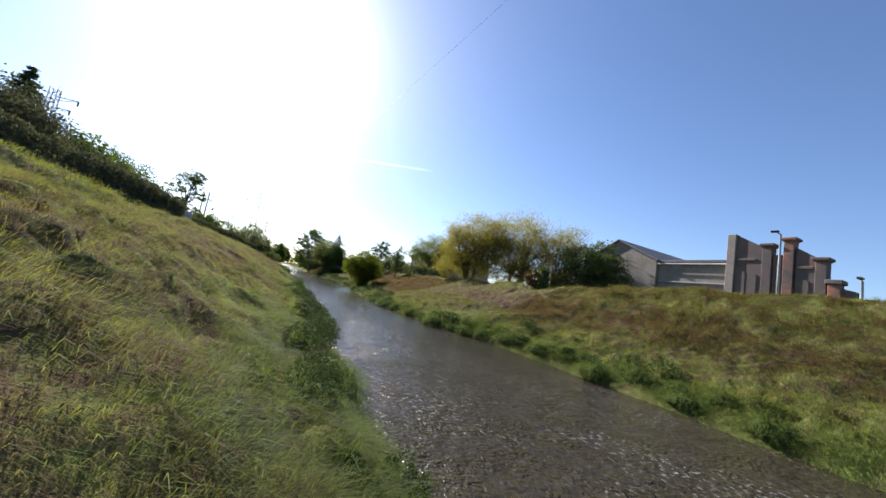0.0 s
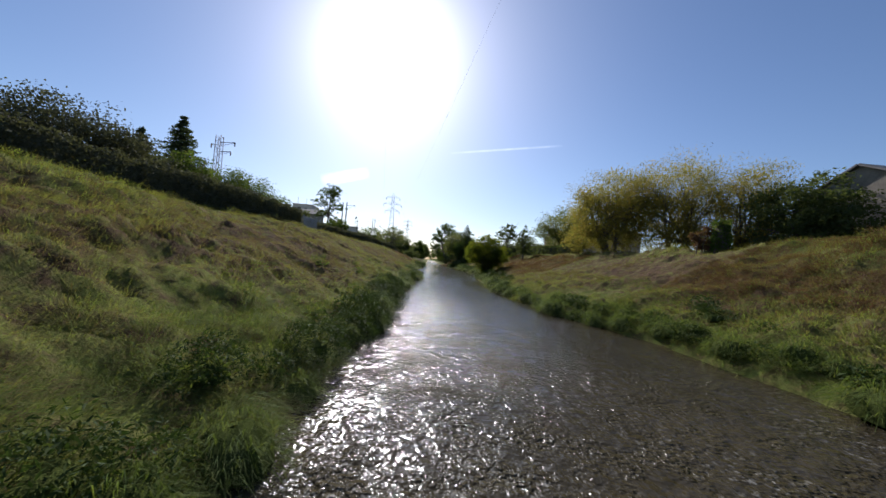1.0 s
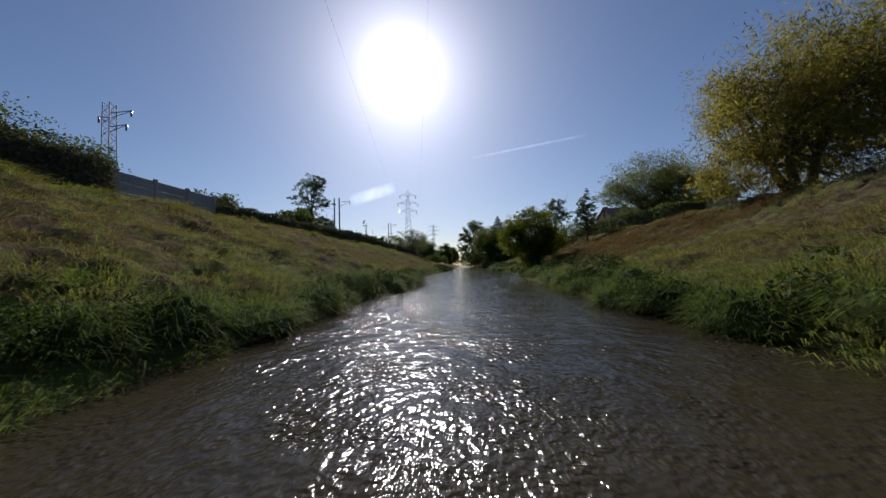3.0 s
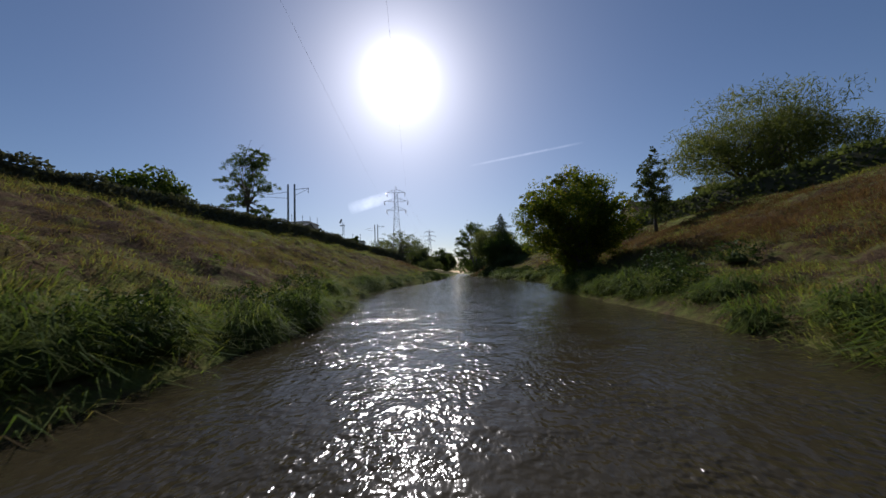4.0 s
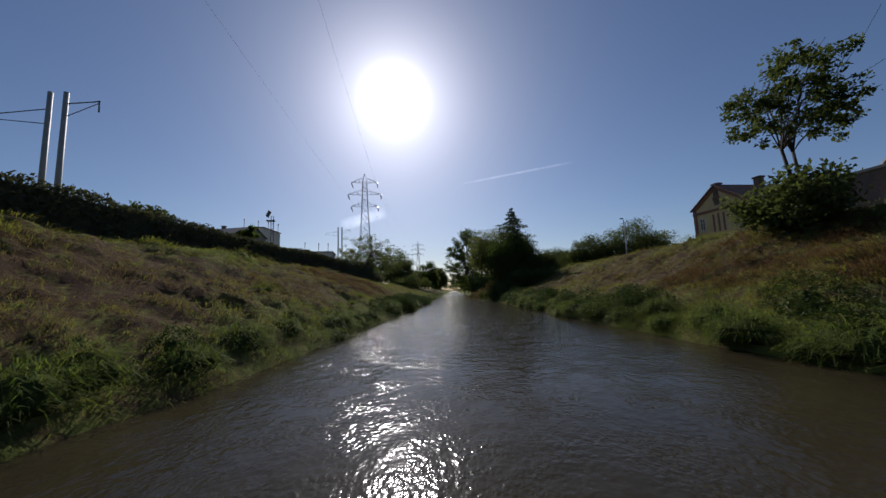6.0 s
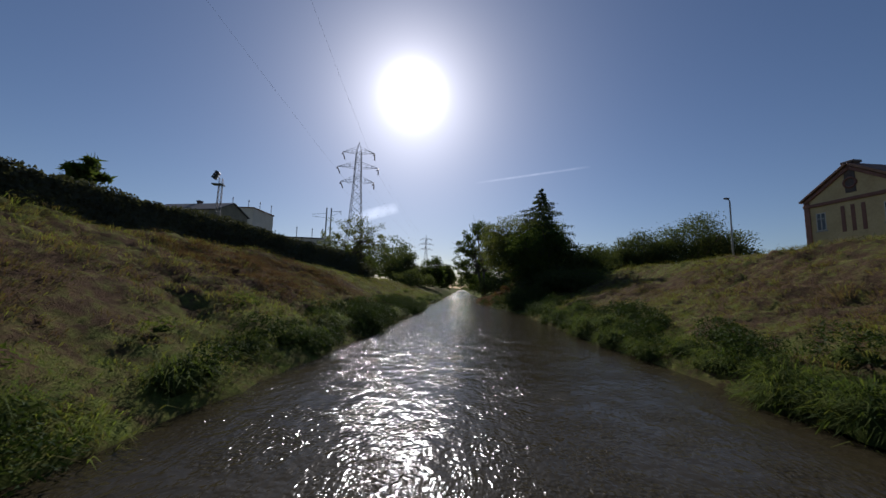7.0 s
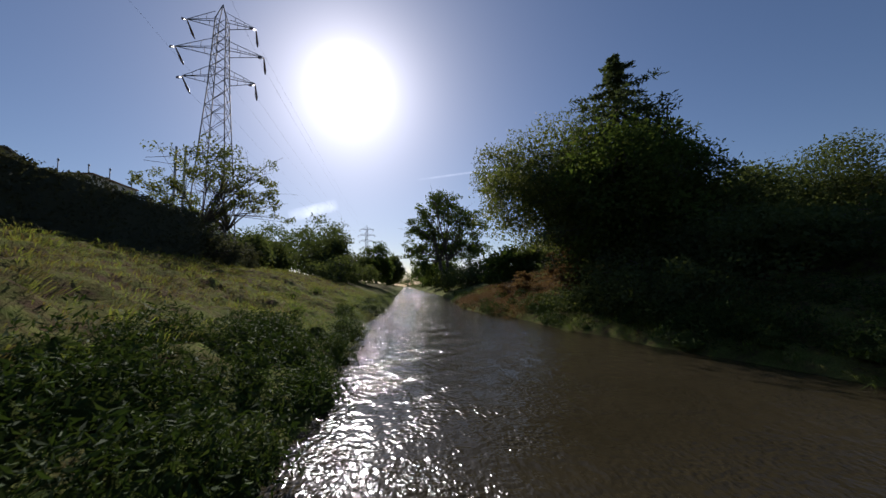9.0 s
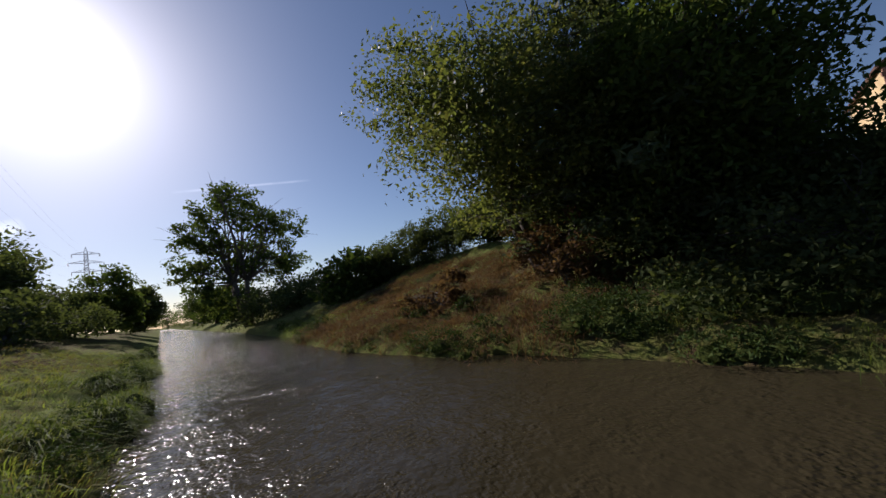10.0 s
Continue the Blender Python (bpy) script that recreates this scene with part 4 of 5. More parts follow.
tree("cypress_poplar", "narrow upright dark young poplar", 12.9, 64, 4.4, [(0, 0, 1.6, 1.2, 1.2, 1.2), (-0.6, 0, 2.8, 0.7, 0.7, 1.2), (0.65, 0.1, 2.9, 0.7, 0.7, 1.3), (0, 0, 4.0, 0.7, 0.7, 1.3), (0.1, 0, 5.4, 0.3, 0.3, 0.8), (-0.8, 0, 3.9, 0.25, 0.25, 0.6), (0.85, 0, 4.2, 0.25, 0.25, 0.6)], DARK, 9500, 0.13, 65, 0.1, 0.3, 1, 0.5, 0.3, 0.22, limbs=18)
hedge("bank_hedge", "low dark shrubs under trees on the bank top", [(17.2, 52.5, RT - 0.1, 6.6, 1.1), (16.6, 60, RT - 0.1, 6.6, 1.2), (17.0, 68, RT, 6.9, 1.4), (17.5, 76, RT, 6.6, 1.1)], 11000, 0.22, 66, DARK)
t = thing("ivy_stump", 14.9, 25.4, 4.9, "ivy-grown tree stump on the crest of the bank", "stump")
part("trunk", tube_mesh("trunk", [([(0, 0, -0.4), (0.03, 0, 0.8), (0, 0.05, 1.75)], [0.42, 0.36, 0.33])], BARK, 10), BARK, t)
_r = np.random.default_rng(67)
_a, _h = _r.uniform(0, 6.28, 1900), _r.uniform(0.0, 2.0, 1900)
part("ivy", quads_mesh("ivy", leaf_quads(_r, np.stack([np.cos(_a) * (0.42 + 0.1 * np.sin(3 * _h)), np.sin(_a) * 0.42, _h], axis=1) + _r.normal(size=(1900, 3)) * 0.06, 0.12, 0.1, 0.8), GREEN), GREEN, t, "green ivy leaves")
tree("bush", "dry brown shrub leaning on the ivy stump", 14.3, 26.3, 4.7, [(0, 0, 1.0, 0.55, 0.5, 0.8)], RUST, 700, 0.20, 68, 0.04, 0.3, 3, 0.6, 0.3, 0.3, "bush", limbs=10)

tree("bank_tree", "big rounded bush with yellowing leaves overhanging the water", 6.05, 59.7, 0.35, [(0, 0, 4.2, 2.6, 2.5, 2.1), (-1.7, -0.2, 3.6, 1.5, 1.8, 1.6), (1.8, 0.4, 3.5, 1.6, 2.2, 1.7), (0.25, 0, 2.5, 1.7, 1.7, 1.5), (0.2, 0, 1.0, 1.1, 1.1, 1.1), (-1.2, -0.6, 5.7, 0.7, 0.7, 0.9), (0.3, -0.3, 6.0, 0.9, 0.8, 0.9), (1.5, 0.2, 5.6, 0.7, 0.6, 0.9), (-2.4, 0, 4.9, 0.7, 0.7, 0.8), (2.7, 0, 4.6, 0.6, 0.7, 0.8)], BUSHY, 62000, 0.13, 69, 0.14, 0.2, 6, 0.6, 0.5, 0.2, "bush", limbs=40)

tree("young_tree", "small open tree with dark green leaves on the bank top", 13.7, 80, 4.6, [(0, 0, 5.4, 1.9, 2.0, 1.6), (-1.6, 0, 4.6, 1.2, 1.3, 1.0), (1.7, 0, 4.6, 1.3, 1.4, 1.0), (0.2, 0, 6.7, 0.9, 1.0, 1.0)], DARK, 6500, 0.18, 70, 0.09, 0.42, 2, 0.9, 0.3, 0.2, limbs=26, bare=1)
tree("bush", "dense dark bush at the foot of a small tree", 13.2, 80.4, 4.3, [(0, 0, 1.2, 1.8, 2.1, 1.2), (0.9, 1.0, 1.0, 1.5, 1.6, 1.0)], DARK, 7000, 0.22, 71, 0.08, 0.2, 3, 0.5, 0.4, 0.28, "bush")

tree("hall_tree", "dense dark leafy tree in front of a grey factory hall", 28.6, 32.4, RT, [(0, 0, 5.6, 2.6, 3.0, 2.8), (0.3, -2.6, 3.4, 2.2, 2.3, 2.6), (0, 2.6, 5.0, 2.4, 2.6, 3.0), (0, -0.6, 2.0, 2.4, 4.2, 2.0)], DARK, 18000, 0.26, 73, 0.2, 0.25, 2, 0.6, 0.4, 0.26)

# old factory hall beside the bank
FX = 32.0
gable_house("factory_hall", "grey rendered factory hall with a dark gabled roof", FX, 31.7, RT, -90, 10.4, 22.0, 6.7, 9.3, RENDER, ROOFING, 0.3, "hall", windows=[(-3, 1.6, 1.6, 1.6), (3, 1.6, 1.6, 1.6)])
t = slab_house("factory_wing", "long low rendered factory wing with a dark roof edge", FX + 0.4, 22.7, RT, -90, 7.5, 12.0, 6.5, RENDER, (), ROOFING, 0.3)
part("ledge", boxed(-3.7, 3.7, -0.14, 0.0, 4.3, 4.45, 0.02), CONCRETE, t)
part("gutter", boxed(-3.7, 3.7, -0.4, -0.31, 6.3, 6.42, 0.02), PALE, t, "pale roof gutter")


def brick_ruin():
    """A roofless brick wall with stepped top, piers and caps, facing the canal."""
    t = thing("brick_wall", FX - 0.6, 16.6, RT, "roofless weathered red brick factory wall with piers", "wall", "", -90)
    for x0, x1, h0, h1 in ((-1.9, 0.2, 9.0, 7.75), (0.95, 1.55, 7.0, 7.0), (2.45, 3.75, 7.6, 6.7), (5.05, 5.9, 4.35, 4.1)):
        bm = bmesh.new()
        o = [(x0, -1), (x1, -1), (x1, h1), (x0, h0)]
        a = [bm.verts.new((px, 0, pz)) for px, pz in o]
        b = [bm.verts.new((px, 0.5, pz)) for px, pz in o]
        bm.faces.new(a)
        bm.faces.new(b[::-1])
        for i in range(4):
            bm.faces.new((a[i], b[i], b[(i + 1) % 4], a[(i + 1) % 4]))
        bmesh.ops.recalc_face_normals(bm, faces=bm.faces)
        part("wall", bm, BRICK, t)
    for px, ph in ((-2.2, 9.05), (0.55, 7.7), (2.0, 8.15), (4.0, 6.4)):
        bm = boxed(px - 0.34, px + 0.34, -0.15, 0.65, -1, ph, 0.03)
        if ph < 9:
            block(bm, px - 0.42, px + 0.42, -0.22, 0.72, ph, ph + 0.12, 0.02)
            block(bm, px - 0.52, px + 0.52, -0.32, 0.82, ph + 0.1, ph + 0.32, 0.03)
        if ph > 9:
            part("pier", bm, OLD_PLASTER, t, "tall end pier in flaking pale plaster")
        else:
            part("pier", bm, LIT_BRICK if 8 < ph < 9 else BRICK, t, "brick pier with a corbelled cap")
    for px, pw, top in ((-1.35, 0.34, 5.2), (-0.5, 0.34, 5.0), (3.0, 0.3, 4.6)):
        arch = [(px - pw, 2.6)] + [(px - pw * math.cos(a), top + pw * math.sin(a)) for a in np.linspace(0, math.pi, 9)] + [(px + pw, 2.6)]
        bm = bmesh.new()
        near = [bm.verts.new((ax, -0.05, az)) for ax, az in arch]
        far = [bm.verts.new((ax, -0.004, az)) for ax, az in arch]
        bm.faces.new(near)
        for i in range(len(arch)):
            j = (i + 1) % len(arch)
            bm.faces.new((near[i], far[i], far[j], near[j]))
        bmesh.ops.recalc_face_normals(bm, faces=bm.faces)
        part("blind_arch", bm, SOOT, t, "sooty blind arch")
    for px, pz, pw in ((-1.0, 6.6, 1.5), (3.0, 5.9, 1.1)):
        part("string_course", boxed(px - pw / 2, px + pw / 2, -0.09, -0.003, pz - 0.12, pz + 0.12, 0.03), BRICK, t)
    return t


brick_ruin()
t = thing("brick_pillar", FX - 0.5, 11.8, RT, "short brick gate pillar with a cap", "pillar")
bm = boxed(-0.35, 0.35, -0.35, 0.35, -0.6, 4.6, 0.03)
part("shaft", bm, LIT_BRICK, t)
part("cap", boxed(-0.5, 0.5, -0.5, 0.5, 4.603, 4.95, 0.05), BRICK, t)
hedge("low_hedge", "low dark hedge in front of the brick wall", [(22, -6, RT, 6.1, 0.7), (24, 6, RT, 6.2, 0.7), (25, 18, RT, 6.2, 0.7), (25, 27, RT, 6.0, 0.6)], 5000, 0.2, 72, DARK)
street_lamp("grey street lamp on the bank top", 17.0, 9.5, RT, 4.5, 100)
# a plain post; its lamp head is added by the shared builder
street_lamp("short plain grey post beside the path, with an added lamp head", 17.0, 6.5, RT, 2.0, 180)
street_lamp("grey street lamp beside the path on the bank", 18.4, 105, RT - 0.2, 5.0, 190)
t = thing("white_fence", 26, 52, RT, "pale concrete fence seen under the trees", "fence")
for k in range(8):
    part("panel", boxed(-0.06, 0.06, k * 2.5 + 0.05, k * 2.5 + 2.45, -0.1, 1.1, 0.02), PALE, t)

slab_house("grey_building", "plain grey rendered building with a dark overhanging roof", 39.4, 88.5, RT, -43, 12.0, 10, 9.2, RENDER, [(0, 4.5, 1.4, 1.6), (3.6, 4.5, 1.4, 1.6)], ROOFING, 0.5)
villa = gable_house("villa", "ochre rendered villa with a red-trimmed pediment gable", 34.3, 112.1, RT, -82, 7.6, 12, 8.3, 10.85, OCHRE, TILE, 0.3, "house", windows=[(-2.5, 5.2, 0.8, 1.7), (2.5, 5.2, 0.8, 1.7)], chimneys=[(0, 0.3, 11.0), (2.3, 4.0, 11.2)], band=7.75)
for px in (-0.75, 0, 0.75):
    part("niche", boxed(px - 0.15, px + 0.15, -0.03, -0.002, 4.8, 7.2, 0.02), TRIM, villa, "tall narrow dark red recess")
for px in (-3.6, 3.6):
    part("corner_pier", boxed(px - 0.25, px + 0.25, -0.12, -0.003, -1, 8.3, 0.03), TRIM, villa)
ring = [(0.45 * math.cos(a), -0.04, 9.2 + 0.45 * math.sin(a)) for a in np.linspace(0.0, 6.28, 22)]
part("oculus_frame", tube_mesh("oculus_frame", [(ring, [0.1] * 22)], TRIM, 6), TRIM, villa, "round dark red window surround")
part("oculus_pane", tube_mesh("oculus_pane", [([(0, 0.02, 9.2), (0, -0.02, 9.2)], [0.4, 0.4])], GLASS, 18), GLASS, villa)
slope = math.atan2(2.55, 3.8)
for side in (-1, 1):
    bm = boxed(0, 4.7, -0.16, -0.003, -0.34, -0.04, 0.02)
    bmesh.ops.transform(bm, matrix=Matrix.Translation((0, 0, 10.85)) @ (Matrix.Rotation(slope, 4, "Y") if side > 0 else Matrix.Scale(-1, 4, (1, 0, 0)) @ Matrix.Rotation(slope, 4, "Y")), verts=bm.verts)
    bmesh.ops.recalc_face_normals(bm, faces=bm.faces)
    part("raking_cornice", bm, TRIM, villa)
t = slab_house("brick_wing", "low dark brick wing with a straight parapet", 38.0, 101.2, RT, -84, 12.5, 5, 8.2, BRICK, (), ROOFING, 0.15)
for px in (-4.5, -1.0):
    bm = boxed(px - 0.6, px + 0.6, -0.2, 0.6, -1, 9.0, 0.03)
    block(bm, px - 0.75, px + 0.75, -0.35, 0.75, 9.0, 9.3, 0.04)
    part("pier", bm, BRICK, t, "brick pier with a corbelled cap")

for k, (tx, ty, th, tr) in enumerate([(25, 131, 7.0, 3.6), (31.5, 130, 9.8, 4.4), (36.5, 131, 8.2, 3.8), (20.5, 133, 4.6, 3.0), (16.5, 136, 4.4, 3.0)]):
    tree("round_tree", "dark dense rounded tree on the bank top", tx, ty, RT - 0.3, [(0, 0, th * 0.62, tr, tr, th * 0.36), (tr * 0.5, 0, th * 0.45, tr * 0.6, tr * 0.7, th * 0.28), (-tr * 0.5, 0, th * 0.42, tr * 0.6, tr * 0.7, th * 0.28)], DARK, 21000, 0.25, 80 + k, 0.25, 0.3, 2, 0.55, 0.4, 0.28, group="dark trees on the bank top", limbs=30)

for k, (tx, ty, th, tr) in enumerate([(10.2, 152, 2.8, 1.7), (11.4, 149, 3.2, 1.9), (12.6, 146.4, 3.5, 2.0), (13.8, 143.6, 4.0, 2.1), (15.2, 141.2, 4.4, 2.3)]):
    tree("small_tree", "small dark tree in a row along the bank crest", tx, ty, level(-tx, ground_height(tx, ty, False))[1] - 0.2, [(0, 0, th * 0.7, tr, tr, th * 0.32), (tr * 0.5, 0, th * 0.5, tr * 0.7, tr * 0.8, th * 0.28), (0, 0, th * 0.22, tr * 0.9, tr, th * 0.24)], DARK, 8000, 0.2, 110 + k, 0.1, 0.35, 1, 0.55, 0.4, 0.28, group="row of small trees on the crest", limbs=16)

# trees crowding the right bank near the end
conifer("fir_tree", "tall dark ragged conifer on the canal bank", 9.3, 123.0, 2.0, 13.4, 4.2, 90, 0.28, 24000, 0.5, 2.2)
tree("bank_tree", "broad tree with yellowing leaves reaching over the water", 8.5, 126.5, 2.2, [(-1.6, 0, 7.4, 3.6, 3.8, 3.0), (-4.0, -1, 5.0, 2.9, 3.0, 2.6), (1.4, 0, 7.0, 3.2, 3.2, 3.0), (-4.4, 1.5, 7.4, 2.4, 2.6, 2.0), (-2.0, -2.5, 4.4, 3.0, 2.6, 2.2), (-1.0, 0.5, 3.2, 2.6, 2.6, 1.6)], SILVER, 46000, 0.17, 91, 0.25, 0.25, 3, 0.6, 0.4, 0.22, limbs=40)
tree("bank_tree", "broad dark tree on the canal bank", 9.2, 121.6, 2.2, [(0.2, 0.4, 6.2, 2.5, 2.8, 2.3), (-2.0, -1.2, 5.0, 2.6, 2.8, 2.3), (0.9, -0.4, 4.9, 2.2, 2.6, 2.2), (0, 0, 2.8, 3.2, 4.0, 2.3)], GREEN, 46000, 0.19, 92, 0.3, 0.25, 3, 0.5, 0.4, 0.26, limbs=40)
tree("bush", "dense dark undergrowth at the foot of trees", 7.0, 118.0, 1.0, [(-0.6, 0, 1.0, 2.4, 2.8, 1.7), (2.2, 0, 2.0, 2.2, 2.4, 2.2), (1.0, 3.4, 1.6, 2.8, 2.6, 1.9), (-0.5, -3, 0.8, 1.8, 2.2, 1.3), (2.5, 6.5, 1.6, 2.2, 2.4, 1.6), (-1.6, 2.2, 0.7, 1.3, 2.2, 1.1), (-1.2, -1.2, 0.7, 1.3, 2.4, 1.2)], DARK, 26000, 0.14, 94, 0.08, 0.2, 4, 0.5, 0.35, 0.26, "bush")
tree("thicket", "dense dark thicket on the shaded bank", 12.6, 121.0, 4.3, [(0, 0, 1.9, 2.8, 3.0, 1.8), (2.8, 1.0, 2.0, 2.6, 2.8, 1.8), (-2.4, 0.6, 1.6, 2.2, 2.6, 1.8)], DARK, 16000, 0.2, 116, 0.1, 0.2, 4, 0.5, 0.35, 0.26, "bush")
tree("thicket", "low dark undergrowth on the shaded slope", 10.2, 116.6, 3.0, [(0, 0, 0.9, 2.2, 2.4, 1.1), (2.4, 0.4, 1.0, 2.2, 2.4, 1.2), (-1.6, -1.8, 0.7, 1.6, 1.8, 0.9), (1.2, -2.6, 0.7, 1.8, 1.8, 0.9)], DARK, 15000, 0.16, 117, 0.06, 0.2, 4, 0.5, 0.35, 0.26, "bush")
tree("bush", "rusty brown shrub on the bank slope", 5.6, 129.5, 1.0, [(0, 0, 1.0, 0.8, 0.9, 0.9), (-0.4, 2.0, 0.6, 0.9, 1.2, 0.5)], RUST, 2200, 0.18, 95, 0.05, 0.3, 4, 0.6, 0.3, 0.3, "bush")
tree("bush", "tall rusty shrub beside a leaning trunk", 6.6, 124.6, 1.2, [(0, 0, 1.5, 0.9, 1.0, 1.4), (0.5, 1.4, 1.9, 1.0, 1.0, 1.3)], RUST, 3400, 0.16, 99, 0.05, 0.3, 4, 0.6, 0.3, 0.24, "bush")
tree("poplar", "tall open poplar leaning over the water", 5.4, 172, 0.9, [(-0.5, 0, 16.0, 4.2, 4, 3.4), (-4.5, 0, 12.0, 3.4, 3.2, 2.6), (4.8, 0, 13.0, 3.6, 3.4, 2.8), (-5.6, 0, 7.5, 3.2, 3.0, 2.0), (5.4, 0, 8.5, 3.4, 3.2, 2.4), (0, 0, 9.5, 4.5, 4, 3.4), (-4, 0, 4.0, 3, 3, 2)], GREEN, 17000, 0.44, 96, 0.4, 0.3, 3, 0.75, 0.35, 0.26, limbs=44, bare=1)
tree("thicket", "dark thicket under a tall poplar", 7.5, 166, 0.9, [(0, 0, 2.4, 4.5, 6, 2.6), (4, 2, 3.4, 4, 6, 2.6)], DARK, 10000, 0.37, 97, 0.15, 0.3, 4, 0.5, 0.4, 0.28, "bush")
for k, (tx, ty, th, tr) in enumerate([(8, 195, 8, 4.5), (7.2, 225, 9, 5), (12, 150, 6, 4), (7, 300, 12, 6), (-9, 310, 12, 6), (0, 420, 12, 9)]):
    tree("round_tree", "rounded green tree beside the far canal", tx, ty, 1.2, [(0, 0, th * 0.6, tr, tr, th * 0.38), (0, 0, th * 0.25, tr * 0.9, tr * 0.9, th * 0.25)], GREEN, 5000, 0.55, 100 + k, 0.3, 0.3, 1, 0.5, 0.45, 0.3, group="trees along the far canal")


# ---- grass and weeds ----
def blades(name, label, seed, count, x_range, y_range, length, width, mat, tuft, focus=1.0, lean=0.6, clear=None, gaps=-0.2):
    """Long grass: tapering bent blades in tufts, combed downhill."""
    rng = np.random.default_rng(seed)
    per = 40
    n = count // per
    sx = 1 if x_range[0] > 0 else -1
    ty = rng.uniform(*y_range, n)
    reach = x_range[0] + (x_range[1] - x_range[0]) * rng.uniform(0, 1, n) ** focus
    tx = np.array([sx * on_bank(sx, abs(q), b) for q, b in zip(reach, ty)])
    keep = np.array([clear(a, b) and tussock(a, b) + 0.8 * noise.noise((a * 1.3, b * 1.2, 21.0)) > gaps + 0.45 for a, b in zip(tx, ty)])
    tx, ty = tx[keep], ty[keep]
    n = len(tx)
    vigour = np.array([0.4 + 0.7 * tussock(a, b) + 0.6 * max(0.0, 0.3 + noise.noise((a * 0.7, b * 0.7, 2.0))) for a, b in zip(tx, ty)])
    comb = np.array([[-sx * 0.7 + noise.noise((a * 0.4, b * 0.4, 11)), noise.noise((a * 0.4, b * 0.4, 15)) * 1.2] for a, b in zip(tx, ty)])
    bx = np.repeat(tx, per) + rng.normal(size=n * per) * tuft
    by = np.repeat(ty, per) + rng.normal(size=n * per) * tuft
    bz = np.array([ground_height(a, b) for a, b in zip(tx, ty)])
    gx = np.array([(ground_height(a + 0.2, b) - ground_height(a - 0.2, b)) / 0.4 for a, b in zip(tx, ty)])
    z = np.repeat(bz, per) + (bx - np.repeat(tx, per)) * np.repeat(gx, per) - 0.03
    m = n * per
    ln = length * np.repeat(vigour, per) * rng.uniform(0.5, 1.35, m)
    out = np.stack([bx - np.repeat(tx, per), by - np.repeat(ty, per)], axis=1) / tuft
    d = np.repeat(comb, per, axis=0) * lean + out * 0.45 + rng.normal(size=(m, 2)) * 0.3
    root = np.stack([bx, by, z], axis=1)
    mid = root + np.stack([d[:, 0] * 0.3, d[:, 1] * 0.3, np.full(m, 0.42)], axis=1) * ln[:, None]
    tip = root + np.stack([d[:, 0] * 0.95, d[:, 1] * 0.95, np.maximum(0.66 - 0.36 * np.hypot(d[:, 0], d[:, 1]), 0.26)], axis=1) * ln[:, None]
    a = rng.uniform(0, 6.28, m)
    side = np.stack([np.cos(a), np.sin(a), np.zeros(m)], axis=1) * (width * rng.uniform(0.6, 1.4, m))[:, None]
    me = quads_mesh(name, np.stack([root, mid + side * 0.5, tip, mid - side * 0.5], axis=1), mat)
    return tagged(new(name, me), label, "grass", kind="stuff")


def dry_land(a, b):
    return ground_height(a, b, False) > 0.03


def open_slope(a, b):
    return dry_land(a, b) and not 121.5 < b < 139


def above_nettles(a, b):
    return dry_land(a, b) and not (103.5 < b < 115.5 and ground_height(a, b, False) < 0.95 + 0.5 * noise.noise((a * 0.5, b * 0.5, 3.0)))


LONG = "long matted grass, green and dried brown, on the canal bank"
blades("bank_grass", LONG, 201, 190000, (-4.6, -14.5), (-2, 12), 0.2, 0.0055, GRASS, 0.2, 1.3, 1.15, dry_land, -0.6)
blades("bank_grass", LONG, 209, 120000, (-4.6, -15.2), (12, 34), 0.28, 0.01, GRASS, 0.2, 1.2, 0.9, dry_land, -0.5)
blades("bank_grass", LONG, 207, 120000, (-4.6, -15.2), (34, 72), 0.3, 0.014, GRASS, 0.22, 1.1, 0.8, dry_land, -0.4)
blades("bank_grass", "long tufted grass, green and dried brown, on the canal bank", 202, 130000, (-4.6, -15.2), (72, 150), 0.32, 0.019, GRASS, 0.22, 1.1, 0.7, above_nettles, -0.45)
blades("bank_grass", "tufted grass with dry brown patches on the canal bank", 203, 120000, (4.7, 16.0), (2, 75), 0.27, 0.015, GRASS, 0.2, 1.0, 0.7, dry_land, -0.45)
blades("bank_grass", "tufted grass with dry brown patches on the canal bank", 204, 170000, (4.7, 16.0), (75, 150), 0.28, 0.017, GRASS, 0.2, 1.0, 0.7, open_slope, -0.45)
blades("bank_grass", "fine matted dry brown and green grass on the canal bank", 212, 75000, (4.8, 15.6), (2, 22), 0.24, 0.015, GRASS, 0.22, 1.0, 0.9, dry_land, -0.7)
blades("edge_grass", "lush green grass hanging over the water's edge", 211, 60000, (-4.4, -7.0), (-3, 14), 0.3, 0.0065, LUSH, 0.16, 1.3, 1.0, dry_land, -0.35)
blades("edge_grass", "lush green grass hanging over the water's edge", 205, 40000, (-4.4, -6.3), (14, 140), 0.4, 0.013, LUSH, 0.2, 1.3, 0.9, above_nettles, -0.35)
blades("bank_grass", "fresh green grass on the lower bank", 214, 100000, (4.5, 10.0), (26, 80), 0.28, 0.014, GRASS, 0.22, 1.2, 0.8, dry_land, -0.7)
blades("dry_stems", "matted brown dead stems on the upper bank", 215, 130000, (8.6, 15.2), (-1, 22), 0.28, 0.012, RUST, 0.2, 1.0, 0.7, dry_land, -0.5)
blades("bank_grass", "fresh green grass on the lower bank", 213, 50000, (4.8, 9.8), (2, 26), 0.24, 0.011, LUSH, 0.22, 1.3, 0.9, dry_land, -0.5)
blades("edge_grass", "lush green grass hanging over the water's edge", 206, 36000, (4.4, 6.3), (5, 150), 0.45, 0.016, LUSH, 0.2, 1.3, 0.9, open_slope, -0.35)


